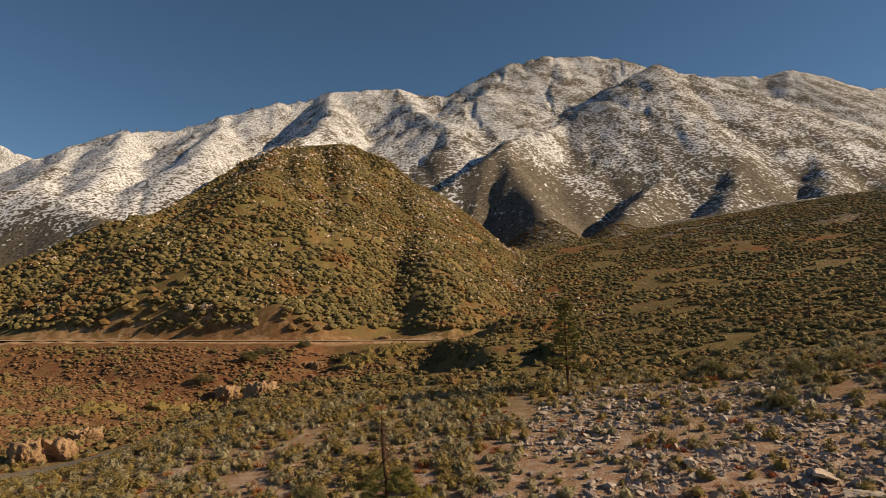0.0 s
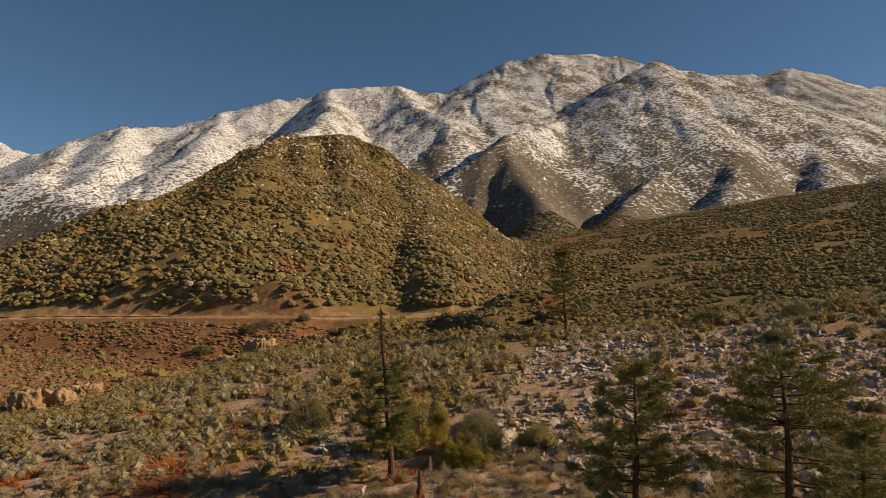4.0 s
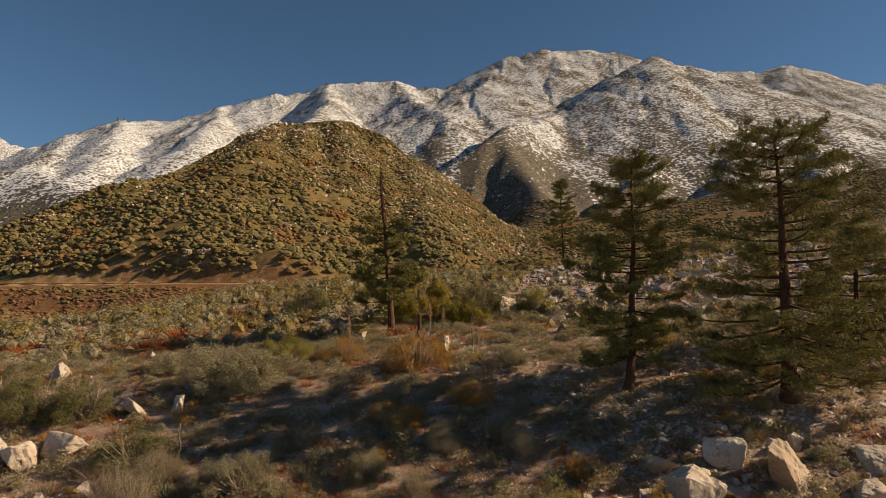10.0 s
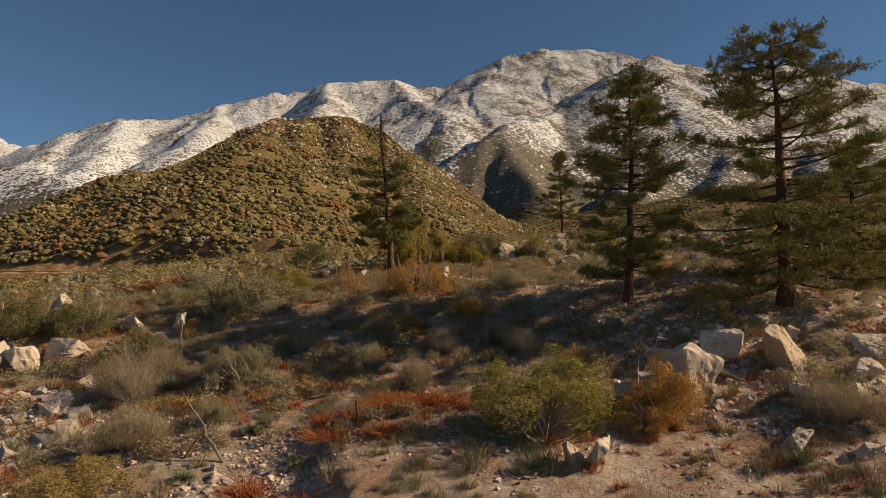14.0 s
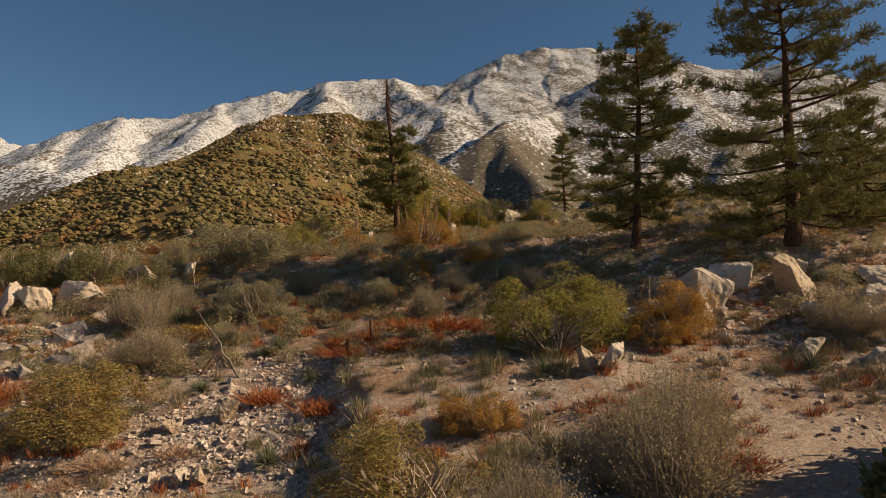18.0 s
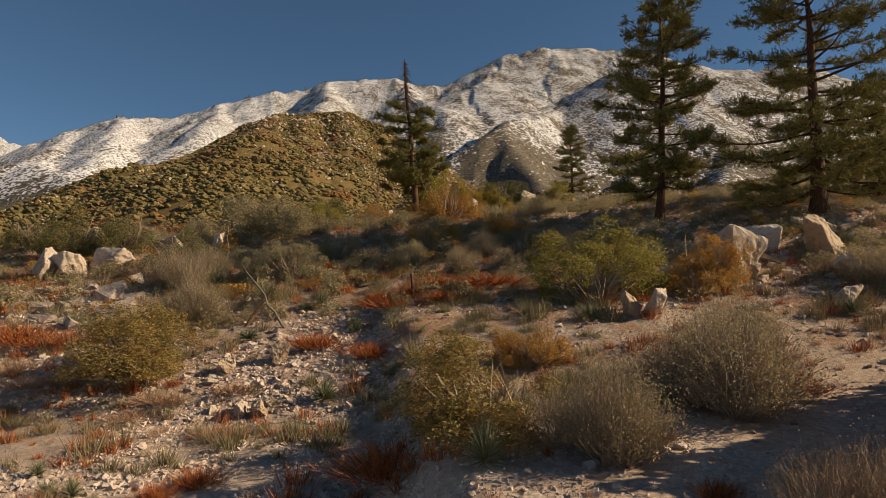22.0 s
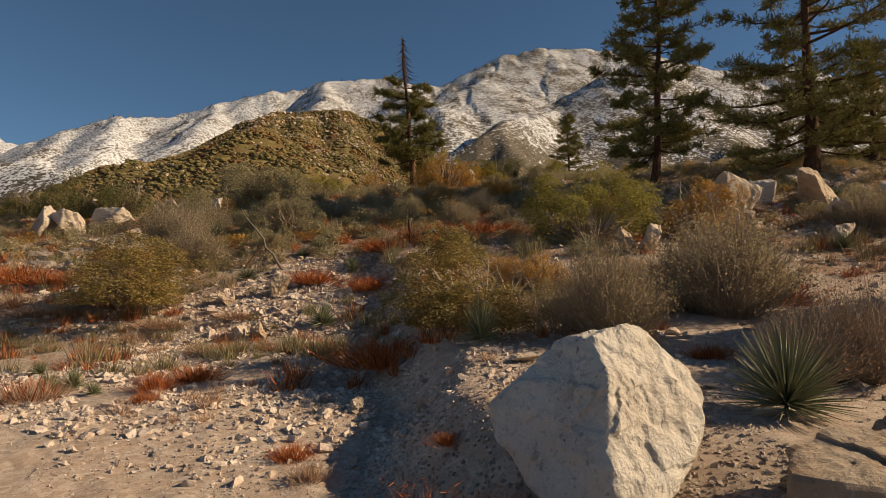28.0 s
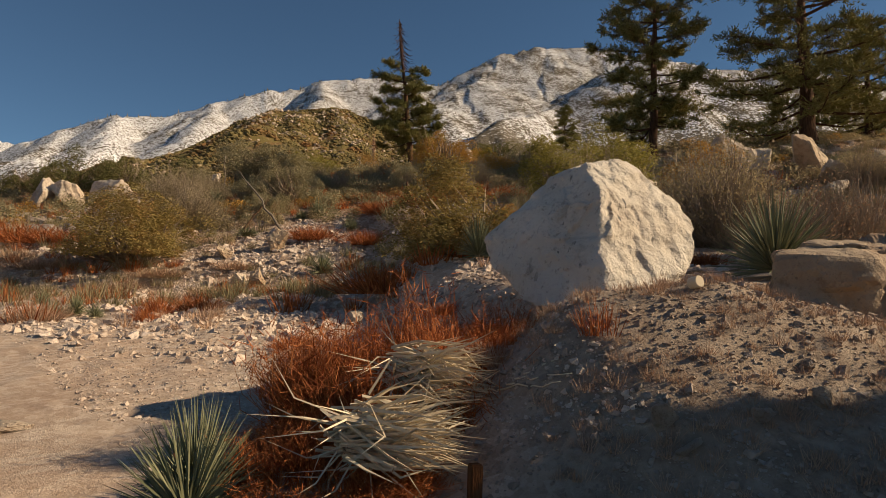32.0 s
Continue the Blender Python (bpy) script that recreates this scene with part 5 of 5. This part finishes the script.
def dead_head(x, y, z, size, way, seed):
    """A fallen yucca head: a sheaf of long bleached blades, some curled and stray."""
    r = np.random.default_rng(seed)
    ob = thing("dead_yucca", "bleached straw-coloured dead yucca head lying at the mound's foot", "dead plant", "dead yucca heads", m=Matrix.Translation((x, y, z)))
    n = 420
    way = np.array(way) / np.linalg.norm(way)
    d = unit(way + r.normal(0, 0.24, (n, 3)))
    foot = r.normal(0, 0.065, (n, 3)) * size / 0.5
    tip = foot + d * r.uniform(0.55, 1.05, (n, 1)) * size
    tip[:, 2] = np.maximum(tip[:, 2], -0.12)
    tagged(part("sheaf", mesh_np("sheaf", *blades(foot, tip, 0.0095 * size / 0.5, r, r.normal(0, 0.035, (n, 3)))), LEAF_DEAD, ob), kind="stuff")
    n = 60
    d = unit(r.normal(0, 1, (n, 3)) * np.array([1, 1, 0.45]) + 0.4 * way)
    foot = r.normal(0, 0.06, (n, 3))
    tagged(part("stray_growth", mesh_np("stray_growth", *blades(foot, foot + d * r.uniform(0.5, 1.2, (n, 1)) * size, 0.007, r, r.normal(0, 0.06, (n, 3)))), LEAF_DEAD, ob), kind="stuff")
    m = 160
    d = unit(r.normal(0, 1, (m, 3)))
    part("core", mesh_np("core", *blades(d * 0.02, d * r.uniform(0.08, 0.15, (m, 1)) * size, 0.02, r)), LEAF_STRAW, ob, "brown fibrous core")
    return ob


dead_head(-1.55, 3.95, height1(-1.55, 3.95) + 0.52, 0.60, (0.75, -0.6, -0.12), 731)
dead_head(-1.78, 3.25, height1(-1.78, 3.25) + 0.40, 0.58, (1.0, -0.25, -0.06), 732)
for i in range(7):
    a = -0.9 + 0.12 * i
    x, y = -1.0 + 0.05 * i, 3.7 - 0.03 * i
    ground_pole("dry_blade", x, y, 0.30 + 0.03 * i, -0.45 + 0.1 * i, 0.06, 0.006, 0.003, LEAF_DEAD, "long bleached yucca blade lying on gravel", "dry blade", "dry blades", 0.06, 740 + i)
px_, py_ = -1.2, 2.85
pz_ = height1(px_, py_)
bm = bmesh.new()
bmesh.ops.create_cube(bm, size=1.0)
bmesh.ops.scale(bm, vec=(0.06, 0.06, 0.75), verts=bm.verts)
bmesh.ops.bevel(bm, geom=list(bm.edges), offset=0.006, segments=2, affect="EDGES")
tagged(part("post", bm, RUST, m=pose(px_, py_, pz_ - 0.12, 0, 2, 20)), "short rusty brown post at the edge of the drive", "post")

# oaks that shade mound and terrace; all but the second are unseen additions
SHADE_OAKS = [(7.2, 1.6, 5.0, 9.4, "unseen broad olive oak, added to shade the end of the mound"), (9.4, 11.0, 4.6, 6.6, "olive oak standing beside the gravel terrace"), (16.5, 14.2, 6.0, 9.6, "unseen olive oak, added to shade the far end of the terrace"), (14.0, 11.8, 5.2, 7.8, "unseen rounded olive oak, added to shade the gravel terrace")]
for i, (x, y, w, h_, label) in enumerate(SHADE_OAKS):
    leafy_shrub(761 + i, 15000, 0.062, LEAF_OAK, "oak_tree", label, "tree", "oaks", stand(x, y, w, h_, 0.0, 0.0), 240, 12)

# ---- low scrub between: too many to count ----
rng = np.random.default_rng(21)


def wedge(n, y0, y1, spread_=0.78, power=1.0):
    y = y0 + (y1 - y0) * rng.uniform(0, 1, n) ** power
    x = rng.uniform(-1, 1, n) * y * spread_
    return x, y


def drive(x, y):
    """True on the bare drive and paths."""
    edge = -0.4 - 0.13 * (y - 3)
    bare = (x < edge - 0.4) & (y < 10.5) | (np.abs(x - 10.5 + 0.0 * y) < 5.5) & (np.abs(y - 14.8 - 0.25 * (x - 8)) < 2.6) | (y < 6.5)
    sparse = (x < edge) & (y < 25) & (_hash(np.floor(x * 7.0), np.floor(y * 7.0), 5) > 0.6)
    return bare | sparse


def scrub(name, n, y0, y1, lo, hi, tpl, material, label, seed_k, thr=0.0, flat=0.8, extra=None):
    x, y = wedge(n, y0, y1, 0.80, 0.8)
    ok = ~drive(x, y) & off_lane(x, y) & (fbm(x / 6, y / 6, 3, seed_k) > thr)
    if extra is not None:
        ok &= extra(x, y)
    x, y = x[ok], y[ok]
    z = height(x, y)
    s = rng.uniform(lo, hi, len(x)) * rng.uniform(0.7, 1.3, len(x))
    turn = rng.uniform(0, 6.28, len(x))
    sets = []
    for k, t in enumerate(tpl):
        pick = np.arange(len(x)) % len(tpl) == k
        if pick.any():
            sets.append(spread(t, np.column_stack([x, y, z])[pick], s[pick], turn[pick], s[pick] * flat))
    v, f = join(sets)
    return tagged(part(name, mesh_np(name, v, f), material), label, "scrub", kind="stuff")


def leaf_tpl(seed, n, size, flat=0.75, core=True):
    r = np.random.default_rng(seed)
    v, f = ball(seed, 1, 0.25)
    p = dome_points(n, r, 6, 0.5) * np.array([0.5, 0.5, flat])
    if not core:
        return leaves(p, size, r, 0.3, p - np.array([0, 0, 0.15]))
    return join([(v * np.array([0.25, 0.25, flat * 0.45]) + np.array([0, 0, 0.14]), f), leaves(p, size, r, 0.3, p - np.array([0, 0, 0.15]))])


def tuft_tpl(seed, n, width):
    r = np.random.default_rng(seed)
    foot = np.column_stack([r.normal(0, 0.15, (n, 2)), np.full(n, -0.03)])
    tip = np.column_stack([foot[:, :2] * 1.9 + r.normal(0, 0.12, (n, 2)), r.uniform(0.3, 1.0, n)])
    return blades(foot, tip, width, r)


rubbly = lambda x, y: (np.hypot(x - 34, (y - 80) * 0.7) < 24) | (np.hypot(x - 20, y - 62) < 13) | (np.hypot(x - 6, (y - 66) * 1.0) < 6) | (np.hypot(x + 12, (y - 62) * 1.2) < 4) | (np.hypot(x + 18, (y - 28) * 1.2) < 4)
scrub("sage_scrub", 3200, 14, 60, 0.3, 1.0, [tuft_tpl(800 + k, 84, 0.013) for k in range(5)], LEAF_SAGE, "small grey-green shrubs between stones", 201, -0.05, 0.62)
scrub("olive_scrub", 900, 22, 62, 0.4, 1.4, [leaf_tpl(810 + k, 190, 0.055, 0.7, False) for k in range(4)], LEAF_OLIVE, "small olive shrubs between stones", 203, 0.0)
scrub("grey_scrub", 2000, 14, 60, 0.35, 1.0, [tuft_tpl(820 + k, 46, 0.014) for k in range(4)], LEAF_GREY, "small dry grey twiggy shrubs", 205, -0.05)
scrub("sage_bushes", 1000, 25, 58, 0.8, 1.8, [leaf_tpl(1800 + k, 320, 0.070, 0.65, False) for k in range(4)], LEAF_SAGE, "grey-green rounded bushes on the stony slope", 221, -0.1)
scrub("dry_bushes", 900, 24, 58, 0.8, 1.6, [leaf_tpl(1810 + k, 320, 0.070, 0.65, False) for k in range(4)], LEAF_GREY, "dry grey-gold bushes on the stony slope", 223, -0.1)
scrub("gold_bushes", 300, 26, 58, 0.7, 1.4, [leaf_tpl(1820 + k, 320, 0.070, 0.65, False) for k in range(3)], LEAF_GOLD, "small rust-gold bushes on the stony slope", 225, 0.0)
scrub("red_scrub", 3600, 12, 70, 0.3, 0.8, [tuft_tpl(830 + k, 42, 0.019) for k in range(4)], LEAF_RED, "rust-red dry tufts over the litter", 207, 0.05, 0.6)
scrub("straw_scrub", 2600, 10, 60, 0.2, 0.55, [tuft_tpl(840 + k, 38, 0.017) for k in range(4)], LEAF_STRAW, "pale dry grass tufts over the gravel", 209, -0.02, 0.6)
not_rubble = lambda x, y: ~rubbly(x, y) | (rng.uniform(0, 1, len(x)) < 0.22)
scrub("fan_sage", 3600, 56, 125, 0.9, 2.6, [leaf_tpl(850 + k, 84, 0.115) for k in range(5)], LEAF_SAGE, "grey-green brush over the fan", 211, -0.2, 0.8, not_rubble)
scrub("fan_olive", 3400, 56, 125, 1.0, 2.9, [leaf_tpl(860 + k, 84, 0.115) for k in range(5)], LEAF_OLIVE, "olive brush over the fan", 213, -0.2, 0.8, not_rubble)
scrub("fan_grey", 1700, 50, 120, 0.9, 2.4, [leaf_tpl(870 + k, 84, 0.115) for k in range(4)], LEAF_GREY, "dry grey brush over the fan", 215, -0.05, 0.8, not_rubble)
scrub("fan_red", 1100, 50, 125, 0.7, 1.8, [tuft_tpl(880 + k, 60, 0.03) for k in range(4)], LEAF_RED, "rust-red dry growth over the fan", 217, 0.02, 0.45, not_rubble)

# ---- stones: the nearest as pieces of the ground, the rest joined ----
ground = bpy.data.objects["ground"]
CHIPS = []
for k in range(8):
    me = rock_mesh("stone", 900 + k, 9, (0.5, 0.42, 0.34))
    me.materials.append(RUBBLE)
    CHIPS.append(me)
CHIP_NP = []
for me in CHIPS:
    v = np.array([q.co[:] for q in me.vertices])
    me.calc_loop_triangles()
    CHIP_NP.append((v, np.array([t.vertices[:] for t in me.loop_triangles])))
x, y = wedge(2600, 2.3, 30, 0.8, 1.0)
keep_ = (fbm(x / 3, y / 3, 3, 231) > 0.02) & ~((x < -2.2) & (y < 8.5))
x, y = x[keep_][:300], y[keep_][:300]
for i in range(len(x)):
    s = float(rng.uniform(0.05, 0.11) * (0.6 + 0.10 * y[i]) * (0.7 + 1.2 * rng.uniform() ** 3))
    s = min(s, 0.55)
    part("stone", CHIPS[i % 8], None, ground, m=Matrix.LocRotScale((x[i], y[i], height1(x[i], y[i]) + 0.1 * s), Euler((rng.uniform(-0.4, 0.4), rng.uniform(-0.4, 0.4), rng.uniform(0, 6.28))), (s, s, s)))


def rubble(name, n, pick, y0, y1, lo, hi, label, mat_=RUBBLE, power=0.8):
    x, y = wedge(n, y0, y1, 0.82, power)
    ok = pick(x, y)
    x, y = x[ok], y[ok]
    s = rng.uniform(lo, hi, len(x)) * (0.6 + 1.5 * rng.uniform(0, 1, len(x)) ** 4)
    z = height(x, y) + 0.10 * s
    turn = rng.uniform(0, 6.28, len(x))
    sets = [spread(t, np.column_stack([x, y, z])[k::8], s[k::8], turn[k::8], s[k::8] * rng.uniform(0.7, 1.3)) for k, t in enumerate(CHIP_NP)]
    v, f = join(sets)
    return tagged(part(name, mesh_np(name, v, f), mat_), label, "stones", kind="stuff")


rubble("gravel", 26000, lambda x, y: (fbm(x / 1.5, y / 1.5, 3, 233) > -0.12), 1.3, 22, 0.010, 0.036, "fine pale gravel over the drive and mound", power=1.3)
rubble("pebbles", 36000, lambda x, y: fbm(x / 3, y / 3, 3, 235) > 0.0, 8, 60, 0.06, 0.19, "pale stones scattered over the slope", PINK_RUBBLE)
rubble("scree", 30000, lambda x, y: rubbly(x, y) & (fbm(x / 5, y / 5, 3, 237) > -0.25), 20, 112, 0.35, 1.1, "pale grey scree of broken granite")
rubble("drive_stones", 44000, lambda x, y: (x < -0.5 - 0.13 * (y - 3)) & (fbm(x / 2, y / 2, 3, 239) > -0.16) & (rng.uniform(0, 1, len(x)) < step(7, 14.5, y)), 8, 26, 0.05, 0.17, "pale pinkish stones over the bare ground", PINK_RUBBLE)
rubble("drive_pebbles", 30000, lambda x, y: (x < -0.3 - 0.13 * (y - 3)) & (fbm(x / 0.9, y / 0.9, 3, 243) > -0.1), 3.0, 15, 0.012, 0.048, "small pinkish pebbles over the drive", PINK_RUBBLE, 1.2)
rubble("bank_rubble", 26000, lambda x, y: (np.hypot(x - 14, (y - 29) * 1.3) < 8) | (np.hypot(x + 16.5, (y - 26) * 1.2) < 6.0) | (np.hypot(x + 6, y - 21) < 3.2) | (np.hypot(x - 16, (y - 37) * 1.1) < 9) | (np.hypot(x - 3, (y - 44) * 1.4) < 4), 17, 48, 0.10, 0.34, "broken granite rubble round the boulders", PINK_RUBBLE)

x, y = rng.uniform(-1.4, 3.6, 16000), rng.uniform(1.6, 5.0, 16000)
s = 0.008 + 0.034 * rng.uniform(0, 1, len(x)) ** 2 + 0.055 * (rng.uniform(0, 1, len(x)) > 0.955) * rng.uniform(0.3, 1.5, len(x))
z = height(x, y) + 0.08 * s
sets = [spread(t, np.column_stack([x, y, z])[k::8], s[k::8], rng.uniform(0, 6.28, len(s[k::8]))) for k, t in enumerate(CHIP_NP)]
tagged(part("mound_gravel", mesh_np("mound_gravel", *join(sets)), RUBBLE), "loose grey-brown gravel and chips on the spoil mound", "gravel", kind="stuff")

x, y = rng.uniform(-2.6, 2.0, 9000), rng.uniform(4.8, 11.0, 9000)
s = 0.018 + 0.085 * rng.uniform(0, 1, len(x)) ** 2.5
z = height(x, y) + 0.08 * s
sets = [spread(t, np.column_stack([x, y, z])[k::8], s[k::8], rng.uniform(0, 6.28, len(s[k::8]))) for k, t in enumerate(CHIP_NP)]
tagged(part("bank_gravel", mesh_np("bank_gravel", *join(sets)), RUBBLE), "loose gravel over the bank beside the boulder", "gravel", kind="stuff")

# pale outcrops on the foothill, in the brush
x, y = rng.uniform(-260, 70, 5200), rng.uniform(256, 600, 5200)
z = height(x, y)
ok = (z > 26) & (fbm(x / 22, y / 22, 3, 241) > 0.06)
x, y, z = x[ok], y[ok], z[ok]
s = rng.uniform(1.1, 3.1, len(x)) * (y / 380)
sets = [spread(t, np.column_stack([x, y, z + 0.5 * s])[k::8], s[k::8], rng.uniform(0, 6.28, len(s[k::8])), s[k::8] * 1.1) for k, t in enumerate(CHIP_NP)]
tagged(part("outcrops", mesh_np("outcrops", *join(sets)), PALE), "pale granite outcrops among hill brush", "rocks", kind="stuff")

# dry grass on the spoil mound
x, y = rng.uniform(-0.8, 4.0, 1500), rng.uniform(2.2, 5.0, 1500)
ok = fbm(x / 0.7, y / 0.7, 3, 251) > -0.02
x, y = x[ok], y[ok]
s = rng.uniform(0.06, 0.2, len(x))
GT = [tuft_tpl(890 + k, 26, 0.012) for k in range(3)]
sets = [spread(t, np.column_stack([x, y, height(x, y)])[k::3], s[k::3], rng.uniform(0, 6.28, len(s[k::3])), s[k::3] * 0.55) for k, t in enumerate(GT)]
tagged(part("mound_grass", mesh_np("mound_grass", *join(sets)), LEAF_STRAW), "short dry straw grass on the gravel mound", "dry grass", kind="stuff")

# a sawn piece of pale wood and a thin red plant on top of the mound
lx, ly = 0.30, 3.84
bm = bmesh.new()
bmesh.ops.create_cone(bm, cap_ends=True, segments=14, radius1=0.042, radius2=0.040, depth=0.075)
bmesh.ops.bevel(bm, geom=list(bm.edges), offset=0.004, segments=1, affect="EDGES")
tagged(part("sawn_wood", bm, LEAF_DEAD, m=pose(lx, ly, height1(lx, ly) + 0.045, 78, 0, 25)), "small sawn piece of pale wood on the gravel mound", "wood piece")
tuft(480, LEAF_RED, "buckwheat_tuft", "thin rust-red dry plant on the gravel mound", "dry plant", "red tufts", stand(-0.42, 3.52, 0.34, 0.30), 70, 0.009)
tuft(481, LEAF_STRAW, "grass_tuft", "pale straw grass spilling down the mound", "dry grass", "dry tufts", stand(-0.95, 4.15, 0.6, 0.22), 260, 0.006)
